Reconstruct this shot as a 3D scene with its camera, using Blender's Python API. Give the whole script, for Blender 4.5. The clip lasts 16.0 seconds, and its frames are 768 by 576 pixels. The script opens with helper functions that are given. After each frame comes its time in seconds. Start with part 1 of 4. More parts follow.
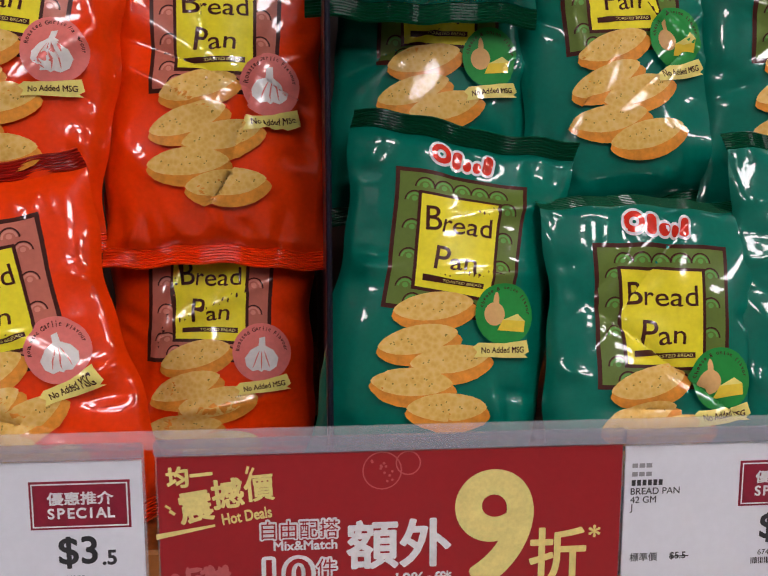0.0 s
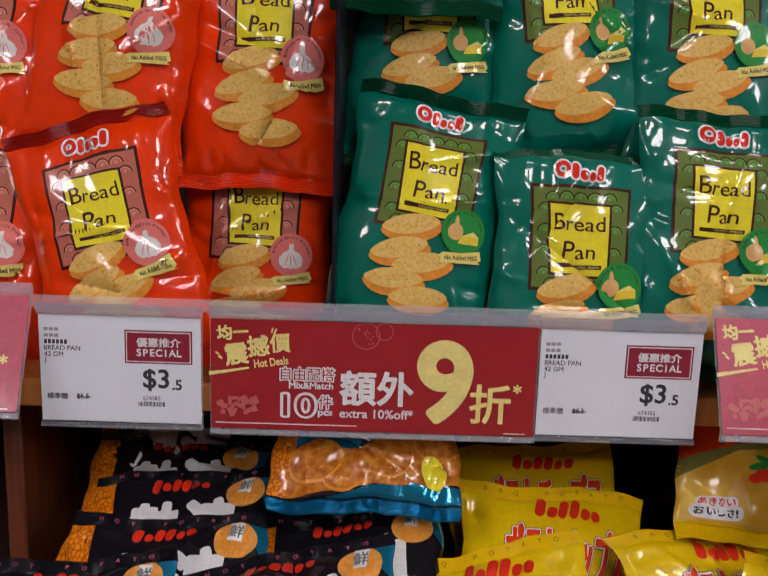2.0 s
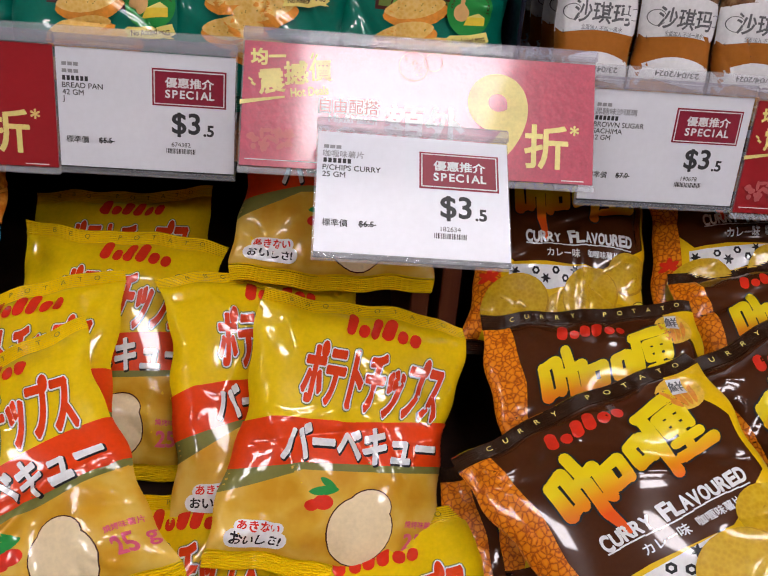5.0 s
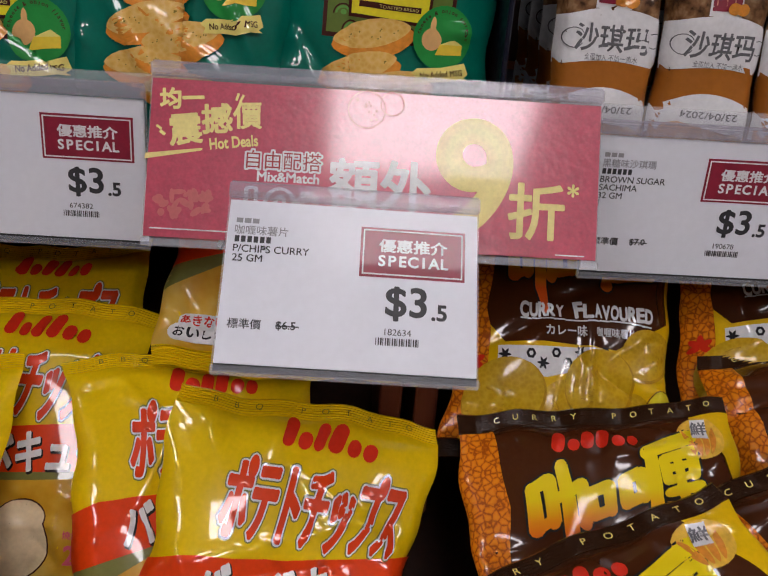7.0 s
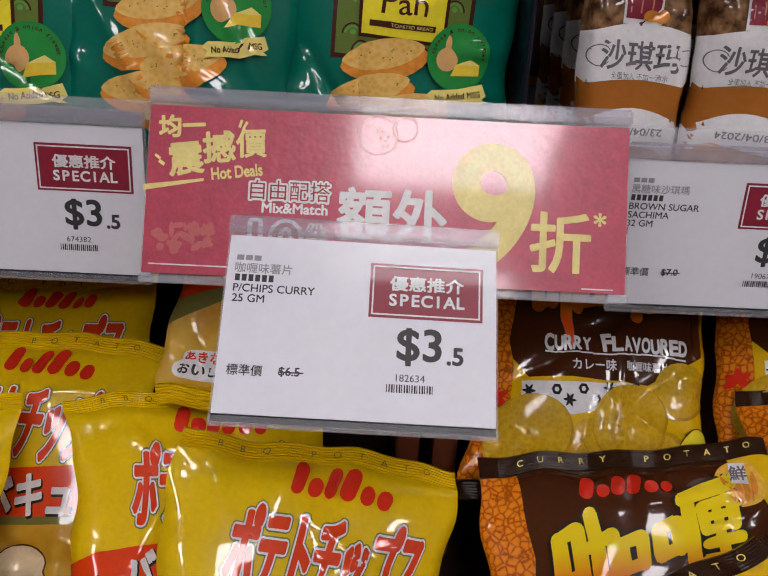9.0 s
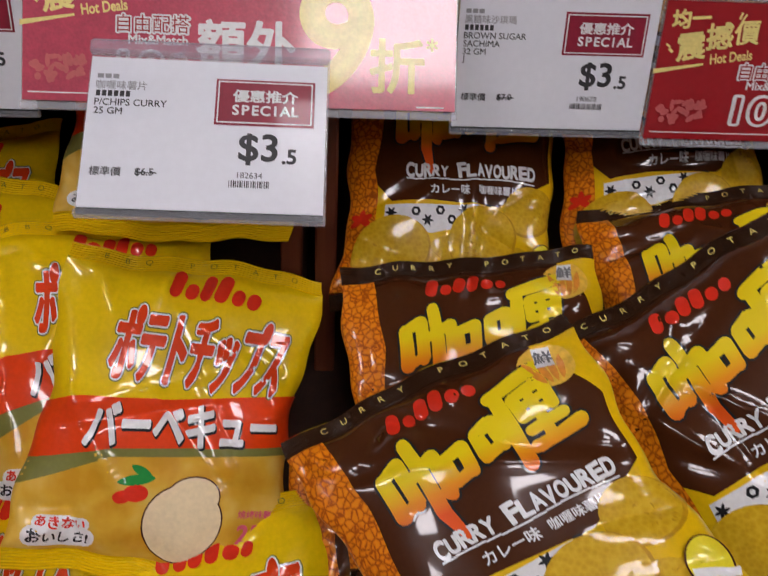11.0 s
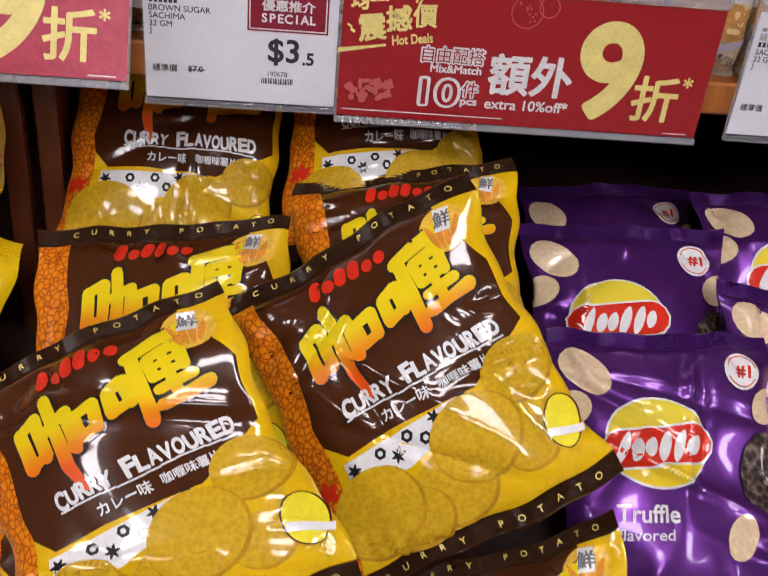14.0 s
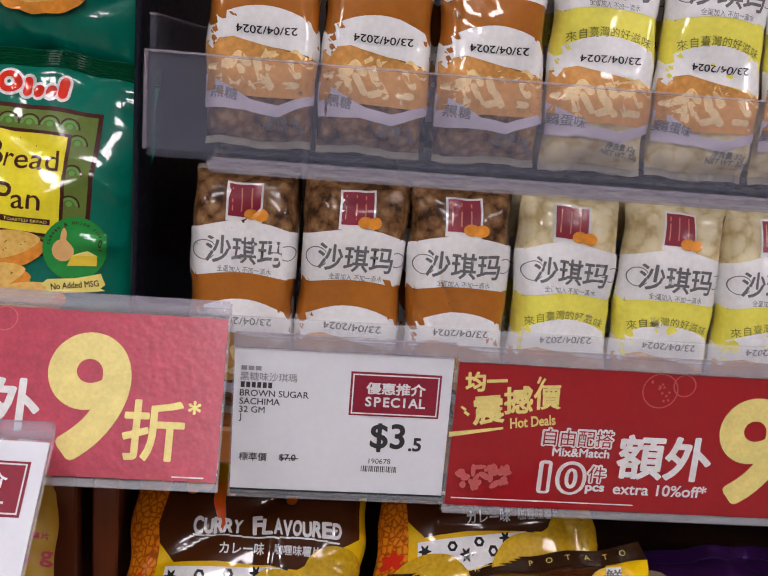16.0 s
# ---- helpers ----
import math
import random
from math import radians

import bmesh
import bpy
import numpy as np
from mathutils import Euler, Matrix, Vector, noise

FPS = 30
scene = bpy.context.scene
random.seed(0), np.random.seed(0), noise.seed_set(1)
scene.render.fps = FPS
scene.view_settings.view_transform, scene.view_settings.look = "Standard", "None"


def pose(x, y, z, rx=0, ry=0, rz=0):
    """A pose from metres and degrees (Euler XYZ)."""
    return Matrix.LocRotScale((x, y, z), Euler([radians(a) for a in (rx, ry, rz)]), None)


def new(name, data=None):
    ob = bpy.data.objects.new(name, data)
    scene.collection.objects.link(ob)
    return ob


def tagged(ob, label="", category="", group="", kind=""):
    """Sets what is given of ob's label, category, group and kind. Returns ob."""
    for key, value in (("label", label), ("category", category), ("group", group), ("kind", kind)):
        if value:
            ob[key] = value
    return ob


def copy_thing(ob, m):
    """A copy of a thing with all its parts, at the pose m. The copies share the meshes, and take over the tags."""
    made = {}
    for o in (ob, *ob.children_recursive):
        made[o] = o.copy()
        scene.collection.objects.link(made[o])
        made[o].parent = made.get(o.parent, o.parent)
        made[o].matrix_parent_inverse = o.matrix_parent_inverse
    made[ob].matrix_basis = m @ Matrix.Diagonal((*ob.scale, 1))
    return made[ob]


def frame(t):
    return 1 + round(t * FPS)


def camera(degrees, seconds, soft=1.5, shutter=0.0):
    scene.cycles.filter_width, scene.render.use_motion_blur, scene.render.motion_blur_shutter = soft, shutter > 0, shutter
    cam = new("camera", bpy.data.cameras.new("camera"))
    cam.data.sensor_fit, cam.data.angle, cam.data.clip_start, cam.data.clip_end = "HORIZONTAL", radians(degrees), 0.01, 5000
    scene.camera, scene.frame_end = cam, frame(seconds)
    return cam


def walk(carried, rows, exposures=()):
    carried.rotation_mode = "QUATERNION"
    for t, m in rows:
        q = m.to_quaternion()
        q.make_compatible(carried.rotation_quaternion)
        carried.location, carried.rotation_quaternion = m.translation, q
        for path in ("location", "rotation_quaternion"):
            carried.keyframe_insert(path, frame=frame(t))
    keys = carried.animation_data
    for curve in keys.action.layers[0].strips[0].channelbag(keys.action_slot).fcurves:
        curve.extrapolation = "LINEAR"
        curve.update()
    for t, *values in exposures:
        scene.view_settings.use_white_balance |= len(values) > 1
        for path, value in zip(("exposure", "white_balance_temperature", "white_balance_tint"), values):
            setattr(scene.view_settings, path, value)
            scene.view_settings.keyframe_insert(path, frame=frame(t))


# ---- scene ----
cam = camera(45.3, 16.0, soft=1.2, shutter=0.2)
METRES, EYE, TILT, LEAN, TURN = 1.1, 1.35, -9.0, 0.0, -4.9
ROWS = [
    (0.0, 0.0, 0.0, 0.0, -0.0, 0.0, 0.0),
    (0.5, -0.0091, -0.0186, 0.002, 0.61, -0.51, -0.66),
    (1.0, 0.0097, -0.0639, 0.0043, 2.26, -1.26, -1.76),
    (1.5, 0.0342, -0.109, -0.0007, 4.15, -1.67, -2.07),
    (2.0, 0.0475, -0.1444, -0.0174, 4.71, -2.94, -2.54),
    (2.5, 0.06, -0.1804, -0.0468, 2.9, -5.42, -2.59),
    (3.0, 0.0686, -0.2035, -0.073, 0.64, -7.46, -2.83),
    (3.5, 0.1032, -0.1908, -0.0745, -1.06, -8.98, -2.96),
    (4.0, 0.1739, -0.156, -0.0663, -1.43, -11.4, -4.02),
    (6.5, 0.2809, -0.043, -0.0366, 2.09, -15.19, -4.81),
    (7.0, 0.2934, -0.0023, -0.0308, 2.81, -14.92, -4.49),
    (7.5, 0.2939, 0.026, -0.0291, 3.64, -14.64, -4.11),
    (8.0, 0.2915, 0.0269, -0.026, 4.15, -14.2, -4.05),
    (10.5, 0.334, -0.0089, -0.036, 3.94, -16.35, -2.99),
    (11.0, 0.3489, -0.0313, -0.0468, 2.27, -19.97, -2.85),
    (11.5, 0.3493, -0.0615, -0.0549, -3.39, -21.22, -2.75),
    (12.0, 0.3591, -0.0694, -0.0562, -6.16, -22.27, -2.9),
    (12.5, 0.3995, -0.0678, -0.0536, -4.04, -22.13, -4.64),
    (13.0, 0.4548, -0.0584, -0.0556, -1.6, -22.39, -6.14),
    (13.5, 0.4848, -0.0617, -0.0487, 0.68, -22.13, -5.96),
    (14.0, 0.4756, -0.0433, -0.035, 0.64, -21.5, -5.38),
    (14.5, 0.4604, -0.006, -0.0206, 0.6, -18.04, -4.59),
    (15.0, 0.4476, 0.0201, -0.0091, 0.17, -11.9, -4.47),
    (15.5, 0.4303, 0.0141, -0.0024, 0.05, -6.1, -4.63),
    (16.0, 0.4214, 0.0217, -0.0028, 0.15, -4.6, -4.8),
]
walk(cam, [(t, pose(0, 0, EYE, TILT, LEAN, TURN) @ pose(METRES * x, METRES * y, METRES * z, 90 + pitch, roll, yaw)) for t, x, y, z, yaw, pitch, roll in ROWS],
     exposures=[(0, -0.1), (1.0, -0.1), (1.5, -0.2), (2.5, -0.25), (3.0, -0.05), (3.5, 0.05), (4.0, 0.12), (6.5, -0.55), (8.0, -0.46), (10.5, -0.45), (11.0, -0.45), (12.5, -0.1), (13.5, -0.1), (14.5, 0.16), (15.0, 0.12), (16.0, -0.05)])


# ---- world and light ----
world = bpy.data.worlds.new("shop_air")
scene.world = world
world.use_nodes = True
world.node_tree.nodes["Background"].inputs[0].default_value = (0.9, 0.95, 1.0, 1)
world.node_tree.nodes["Background"].inputs[1].default_value = 0.01
PANEL_POWER = 23.0


# ---- materials ----
def mat(name, col, rough=0.4, metal=0.0, coat=0.0, var=0.12, scale=90.0, bump=0.0, bump_scale=300.0, spec=0.5, coat_rough=0.045):
    """Principled surface whose colour drifts at two scales, with fine relief."""
    m = bpy.data.materials.new(name)
    m.use_nodes = True
    nt = m.node_tree
    b = nt.nodes["Principled BSDF"]
    b.inputs["Roughness"].default_value, b.inputs["Metallic"].default_value = rough, metal
    b.inputs["Coat Weight"].default_value, b.inputs["Coat Roughness"].default_value = coat, coat_rough
    b.inputs["Specular IOR Level"].default_value = spec
    tc = nt.nodes.new("ShaderNodeTexCoord")
    n1, n2 = nt.nodes.new("ShaderNodeTexNoise"), nt.nodes.new("ShaderNodeTexNoise")
    n1.inputs["Scale"].default_value, n2.inputs["Scale"].default_value = scale, scale * 7
    n1.inputs["Detail"].default_value = n2.inputs["Detail"].default_value = 3
    add = nt.nodes.new("ShaderNodeMath")
    add.operation = "ADD"
    mp = nt.nodes.new("ShaderNodeMapRange")
    mp.inputs["From Min"].default_value, mp.inputs["From Max"].default_value = 0.6, 1.4
    mp.inputs["To Min"].default_value, mp.inputs["To Max"].default_value = 1 - var, 1 + var
    mul = nt.nodes.new("ShaderNodeVectorMath")
    mul.operation = "SCALE"
    mul.inputs[0].default_value = col[:3]
    for n in (n1, n2):
        nt.links.new(tc.outputs["Object"], n.inputs["Vector"])
    nt.links.new(n1.outputs["Fac"], add.inputs[0])
    nt.links.new(n2.outputs["Fac"], add.inputs[1])
    nt.links.new(add.outputs[0], mp.inputs["Value"])
    nt.links.new(mp.outputs[0], mul.inputs["Scale"])
    nt.links.new(mul.outputs[0], b.inputs["Base Color"])
    if bump:
        nb, bp = nt.nodes.new("ShaderNodeTexNoise"), nt.nodes.new("ShaderNodeBump")
        nb.inputs["Scale"].default_value, nb.inputs["Detail"].default_value = bump_scale, 1.2
        nm = nt.nodes.new("ShaderNodeMapping")
        nm.inputs["Scale"].default_value = (1, 1, 0.45 if bump_scale < 100 else 1)
        nm.inputs["Rotation"].default_value = (0, 0.35 if bump_scale < 100 else 0, 0)
        bp.inputs["Strength"].default_value, bp.inputs["Distance"].default_value = bump, 0.002
        nt.links.new(tc.outputs["Object"], nm.inputs[0])
        nt.links.new(nm.outputs[0], nb.inputs["Vector"])
        nt.links.new(nb.outputs["Fac"], bp.inputs["Height"])
        nt.links.new(bp.outputs[0], b.inputs["Normal"])
    return m


def film(name, col, rough=0.3, coat=1.0, metal=0.0, var=0.1, bump=0.22):
    """Printed plastic film."""
    return mat(name, col, rough, metal, coat, var, 60, bump, 27, spec=0.18)


def mottled(name, cols, scale, rough=0.3, coat=0.6, stretch=(1, 1, 1), contrast=0.5, feature="F1", uv=False, lo=0.18, hi=0.85):
    """Printed picture of crumbs, nuggets or curls: cells in several colours."""
    m = mat(name, cols[0], rough, 0, coat, 0.1, 60, 0.22, 27, spec=0.18)
    nt = m.node_tree
    b = nt.nodes["Principled BSDF"]
    tc = nt.nodes.new("ShaderNodeTexCoord")
    mapn = nt.nodes.new("ShaderNodeMapping")
    mapn.inputs["Scale"].default_value = stretch
    mapn.inputs["Rotation"].default_value = (0, radians(40) if stretch[0] < 1 else 0, 0)
    v = nt.nodes.new("ShaderNodeTexVoronoi")
    v.feature = feature
    v.inputs["Scale"].default_value = scale
    n = nt.nodes.new("ShaderNodeTexNoise")
    n.inputs["Scale"].default_value = scale * 2.5
    mix = nt.nodes.new("ShaderNodeMath")
    mix.operation = "MULTIPLY_ADD"
    mix.inputs[1].default_value = contrast
    mid = nt.nodes.new("ShaderNodeMath")
    mid.operation = "SUBTRACT"
    mid.inputs[1].default_value = 0.5 * contrast
    ramp = nt.nodes.new("ShaderNodeValToRGB")
    el = ramp.color_ramp.elements
    while len(el) < len(cols):
        el.new(0.5)
    for i, c in enumerate(cols):
        el[i].position, el[i].color = lo + (hi - lo) * i / (len(cols) - 1), (*c, 1)
    nt.links.new(tc.outputs["UV" if uv else "Object"], mapn.inputs[0])
    nt.links.new(mapn.outputs[0], v.inputs["Vector"])
    nt.links.new(mapn.outputs[0], n.inputs["Vector"])
    nt.links.new(n.outputs["Fac"], mix.inputs[0])
    nt.links.new(v.outputs["Distance"], mix.inputs[2])
    nt.links.new(mix.outputs[0], mid.inputs[0])
    nt.links.new(mid.outputs[0], ramp.inputs[0])
    nt.links.new(ramp.outputs[0], b.inputs["Base Color"])
    return m


def graded(name, stops, axis=1, rough=0.28, coat=0.6):
    """Ink that runs from one colour to the next over the pack's print."""
    m = mat(name, stops[0][1], rough, 0, coat, 0.1, 60, 0.22, 27, spec=0.18)
    nt = m.node_tree
    tc, sep, ramp = nt.nodes.new("ShaderNodeTexCoord"), nt.nodes.new("ShaderNodeSeparateXYZ"), nt.nodes.new("ShaderNodeValToRGB")
    el = ramp.color_ramp.elements
    while len(el) < len(stops):
        el.new(0.5)
    for i, (p, c) in enumerate(stops):
        el[i].position, el[i].color = p, (*c, 1)
    nt.links.new(tc.outputs["UV"], sep.inputs[0])
    nt.links.new(sep.outputs[axis], ramp.inputs[0])
    nt.links.new(ramp.outputs[0], nt.nodes["Principled BSDF"].inputs["Base Color"])
    return m


def wood(name, dark, light):
    m = mat(name, dark, 0.45, 0, 0.15, 0.1, 20, 0.1, 200)
    nt = m.node_tree
    tc, mp, n, ramp = (nt.nodes.new("ShaderNode" + k) for k in ("TexCoord", "Mapping", "TexNoise", "ValToRGB"))
    mp.inputs["Scale"].default_value = (60, 60, 3)
    n.inputs["Scale"].default_value, n.inputs["Detail"].default_value = 3, 5
    ramp.color_ramp.elements[0].position, ramp.color_ramp.elements[0].color = 0.3, (*dark, 1)
    ramp.color_ramp.elements[1].position, ramp.color_ramp.elements[1].color = 0.75, (*light, 1)
    nt.links.new(tc.outputs["Object"], mp.inputs[0])
    nt.links.new(mp.outputs[0], n.inputs["Vector"])
    nt.links.new(n.outputs["Fac"], ramp.inputs[0])
    nt.links.new(ramp.outputs[0], nt.nodes["Principled BSDF"].inputs["Base Color"])
    return m


def clear(name, tint, rough=0.08, alpha=0.16):
    """Thin clear plastic: mostly see-through, with a gloss."""
    m = bpy.data.materials.new(name)
    m.use_nodes = True
    nt = m.node_tree
    out = nt.nodes["Material Output"]
    b = nt.nodes["Principled BSDF"]
    b.inputs["Base Color"].default_value = (*tint, 1)
    b.inputs["Roughness"].default_value = rough
    tr, mx = nt.nodes.new("ShaderNodeBsdfTransparent"), nt.nodes.new("ShaderNodeMixShader")
    n = nt.nodes.new("ShaderNodeTexNoise")
    n.inputs["Scale"].default_value = 70
    mr = nt.nodes.new("ShaderNodeMapRange")
    mr.inputs["To Min"].default_value, mr.inputs["To Max"].default_value = alpha * 0.6, alpha * 1.5
    nt.links.new(n.outputs["Fac"], mr.inputs["Value"])
    nt.links.new(mr.outputs[0], mx.inputs[0])
    nt.links.new(tr.outputs[0], mx.inputs[1])
    nt.links.new(b.outputs[0], mx.inputs[2])
    nt.links.new(mx.outputs[0], out.inputs[0])
    return m


RED_FILM, GREEN_FILM = film("red_film", (0.88, 0.045, 0.001)), film("green_film", (0.0, 0.155, 0.105))
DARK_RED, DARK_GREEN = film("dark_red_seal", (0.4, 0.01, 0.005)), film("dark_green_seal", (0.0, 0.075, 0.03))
YELLOW_FILM, BLACK_FILM = film("yellow_film", (0.82, 0.56, 0.004)), film("black_film", (0.008, 0.008, 0.012), 0.2, 1.0)
BROWN_FILM, PURPLE_FILM = film("brown_film", (0.066, 0.019, 0.006), 0.22, 0.9), film("purple_film", (0.125, 0.03, 0.225), 0.29, 0.5, 0.62, 0.1, 0.22)
CURRY_YELLOW = film("curry_yellow_film", (0.78, 0.49, 0.004))
PANEL_YELLOW = film("panel_yellow", (0.86, 0.74, 0.03))
INK_BROWN, INK_WHITE, INK_RED = film("ink_brown", (0.06, 0.012, 0.008)), film("ink_white", (0.82, 0.82, 0.82)), film("ink_red", (0.72, 0.03, 0.012))
INK_BLACK, INK_GREEN, INK_BLUE = film("ink_black", (0.012, 0.012, 0.014)), film("ink_green", (0.02, 0.27, 0.05)), film("ink_blue", (0.01, 0.22, 0.38), 0.2, 0.8, 0.6)
FRAME_GREEN, FRAME_PINK = film("frame_green", (0.13, 0.19, 0.035)), film("frame_pink", (0.55, 0.16, 0.11))
RING_GREEN, RING_PINK = film("ring_green", (0.14, 0.36, 0.07)), film("ring_pink", (0.72, 0.27, 0.2))
BREAD_TOP = mottled("printed_bread", [(0.74, 0.43, 0.09), (0.79, 0.5, 0.13), (0.82, 0.55, 0.19)], 420, contrast=0.35)
BREAD_CRUST = film("printed_crust", (0.76, 0.29, 0.035), var=0.25)
SPECK = film("herb_specks", (0.26, 0.2, 0.03))
BADGE_PINK, GARLIC, ONION, CHEESE = film("badge_pink", (0.78, 0.2, 0.17)), film("garlic_white", (0.78, 0.74, 0.7)), film("onion_tan", (0.72, 0.42, 0.16)), film("cheese_yellow", (0.82, 0.6, 0.05))
RIBBON = film("ribbon_cream", (0.84, 0.72, 0.2))
CHIP_PRINT = mottled("printed_chips", [(0.56, 0.33, 0.009), (0.62, 0.38, 0.012), (0.67, 0.43, 0.02)], 420, contrast=0.35)
CHIP_EDGE = film("chip_edge", (0.5, 0.27, 0.008), var=0.3)
PHOTO_ORANGE = mottled("printed_spicy_chips", [(0.4, 0.1, 0.007), (0.53, 0.165, 0.012), (0.64, 0.26, 0.035)], 190, contrast=0.8)
ORANGE_PATTERN = mottled("orange_scroll_print", [(0.4, 0.08, 0.005), (0.74, 0.2, 0.006), (0.8, 0.24, 0.008), (0.82, 0.27, 0.01)], 290, contrast=0.3, feature="DISTANCE_TO_EDGE", lo=0.02, hi=0.3)
CRINKLED_BLACK = mat("crinkled_black_film", (0.008, 0.008, 0.012), 0.2, 0, 1.0, 0.1, 60, 1.0, 170, spec=0.3)
CRINKLED_BROWN = mat("crinkled_brown_film", (0.042, 0.017, 0.007), 0.22, 0, 1.0, 0.1, 60, 0.8, 150, spec=0.3)
CRINKLED_PURPLE = mat("crinkled_purple_foil", (0.11, 0.025, 0.2), 0.26, 0.6, 0.6, 0.1, 60, 0.7, 110)
CRINKLED_BLUE = mat("crinkled_blue_foil", (0.01, 0.2, 0.36), 0.22, 0.7, 0.8, 0.15, 60, 1.0, 130)
TITLE_YELLOW = film("badge_yellow", (0.82, 0.5, 0.06), var=0.25)
TITLE_GRADE = graded("yellow_to_orange_ink", [(0.585, (0.8, 0.1, 0.01)), (0.645, (0.84, 0.3, 0.01)), (0.71, (0.86, 0.66, 0.01))])
PHOTO_CREAM = mottled("printed_barbecue_photo", [(0.6, 0.3, 0.015), (0.68, 0.39, 0.035), (0.74, 0.49, 0.09)], 50, contrast=0.7)
FACE_CREAM, OLIVE, PINK_INK = film("cream_shape", (0.84, 0.68, 0.42)), film("olive_band", (0.2, 0.2, 0.05)), film("pink_ink", (0.72, 0.12, 0.2))
DOUGH, DOUGH_DARK = film("fried_dough_print", (0.84, 0.62, 0.32), var=0.3), film("fried_dough_shade", (0.6, 0.29, 0.08), var=0.35)
BAND_RED = film("band_red", (0.78, 0.055, 0.006))
BEIGE_CHIP = film("beige_chip_print", (0.78, 0.6, 0.38), var=0.2)
TRUFFLE = mottled("printed_truffle", [(0.01, 0.008, 0.01), (0.05, 0.035, 0.03), (0.2, 0.15, 0.12)], 260)
LOGO_YELLOW = graded("logo_sun", [(0.45, (0.85, 0.62, 0.02)), (0.72, (0.85, 0.7, 0.06))])
NUGGET_DARK = mottled("brown_sugar_nuggets", [(0.34, 0.2, 0.1), (0.24, 0.12, 0.05), (0.16, 0.075, 0.03), (0.05, 0.02, 0.008)], 175, contrast=0.9)
NUGGET_PALE = mottled("egg_nuggets", [(0.78, 0.7, 0.48), (0.72, 0.62, 0.38), (0.5, 0.38, 0.18)], 130, contrast=0.6)
BAR_BROWN, BAR_YELLOW, LAVENDER = film("caramel_print", (0.4, 0.135, 0.018)), film("lemon_print", (0.83, 0.76, 0.12)), film("lavender_print", (0.55, 0.49, 0.6))
GREY_INK = film("grey_ink", (0.16, 0.16, 0.17))
WRAP = film("cream_wrapper", (0.74, 0.7, 0.62))
PAPER = mat("white_card", (0.78, 0.8, 0.86), 0.4, 0, 0.25, 0.03, 40, coat_rough=0.12)
SIGN_RED = mat("red_card", (0.36, 0.012, 0.018), 0.35, 0, 0.5, 0.06, 40, coat_rough=0.1)
# Paler pinkish base puts the glossy sleeve's haze of light into the card colour.
SIGN_WORN_HAZE = mat("red_card_scuffed_sleeve_haze", (0.5, 0.045, 0.09), 0.36, 0, 1.0, 0.22, 120, 0.14, 260, coat_rough=0.09)
SIGN_YELLOW, SIGN_WHITE, SIGN_FAINT = mat("sign_yellow", (0.85, 0.72, 0.25), 0.4, coat=0.4), mat("sign_white", (0.8, 0.8, 0.8), 0.4, coat=0.4), mat("sign_faint_red", (0.56, 0.12, 0.12), 0.4, coat=0.4)
TAG_INK, TAG_RED, TAG_GREY = mat("tag_ink", (0.035, 0.035, 0.04), 0.5), mat("tag_red", (0.27, 0.012, 0.035), 0.4, coat=0.3), mat("tag_grey", (0.3, 0.3, 0.32), 0.5)
CLEAR, ACRYLIC, DIVIDER_DARK = clear("clear_sleeve", (0.75, 0.77, 0.82), 0.1, 0.2), clear("tray_acrylic", (0.4, 0.43, 0.56), 0.05, 0.1), clear("divider_acrylic", (0.007, 0.008, 0.02), 0.3, 0.85)
RAIL = clear("clear_lip_plastic", (0.5, 0.47, 0.56), 0.1, 0.34)
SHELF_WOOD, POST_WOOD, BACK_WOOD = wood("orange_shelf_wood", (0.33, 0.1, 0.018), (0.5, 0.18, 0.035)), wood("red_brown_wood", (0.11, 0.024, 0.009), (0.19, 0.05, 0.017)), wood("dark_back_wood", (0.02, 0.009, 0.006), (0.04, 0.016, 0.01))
STEEL_DARK = mat("dark_shelf_metal", (0.02, 0.022, 0.04), 0.4, 0.2)
FLOOR_TILE, WALL_PAINT, CEIL = mat("floor_tiles", (0.2, 0.19, 0.17), 0.35, var=0.15, scale=3), mat("wall_paint", (0.13, 0.12, 0.11), 0.8, var=0.05, scale=2), mat("ceiling_board", (0.32, 0.31, 0.3), 0.9, var=0.05, scale=2)


# ---- mesh helpers ----
def raw(name, verts, faces, material, parent=None, label="", uvs=None, smooth=False, kind=""):
    me = bpy.data.meshes.new(name)
    me.from_pydata(np.asarray(verts).tolist(), [], np.asarray(faces).tolist() if isinstance(faces, np.ndarray) else faces)
    me.materials.append(material)
    if smooth:
        me.polygons.foreach_set("use_smooth", [True] * len(me.polygons))
    if uvs is not None:
        layer = me.uv_layers.new(name="UVMap")
        idx = np.empty(len(me.loops), dtype=np.int32)
        me.loops.foreach_get("vertex_index", idx)
        layer.data.foreach_set("uv", np.asarray(uvs, dtype=np.float32)[idx].ravel())
    me.update()
    ob = new(name, me)
    ob.parent = parent
    return tagged(ob, label, kind=kind)


def part(name, bm, material, parent, label="", kind=""):
    me = bpy.data.meshes.new(name)
    bm.to_mesh(me)
    bm.free()
    me.materials.append(material)
    ob = new(name, me)
    ob.parent = parent
    return tagged(ob, label, kind=kind)


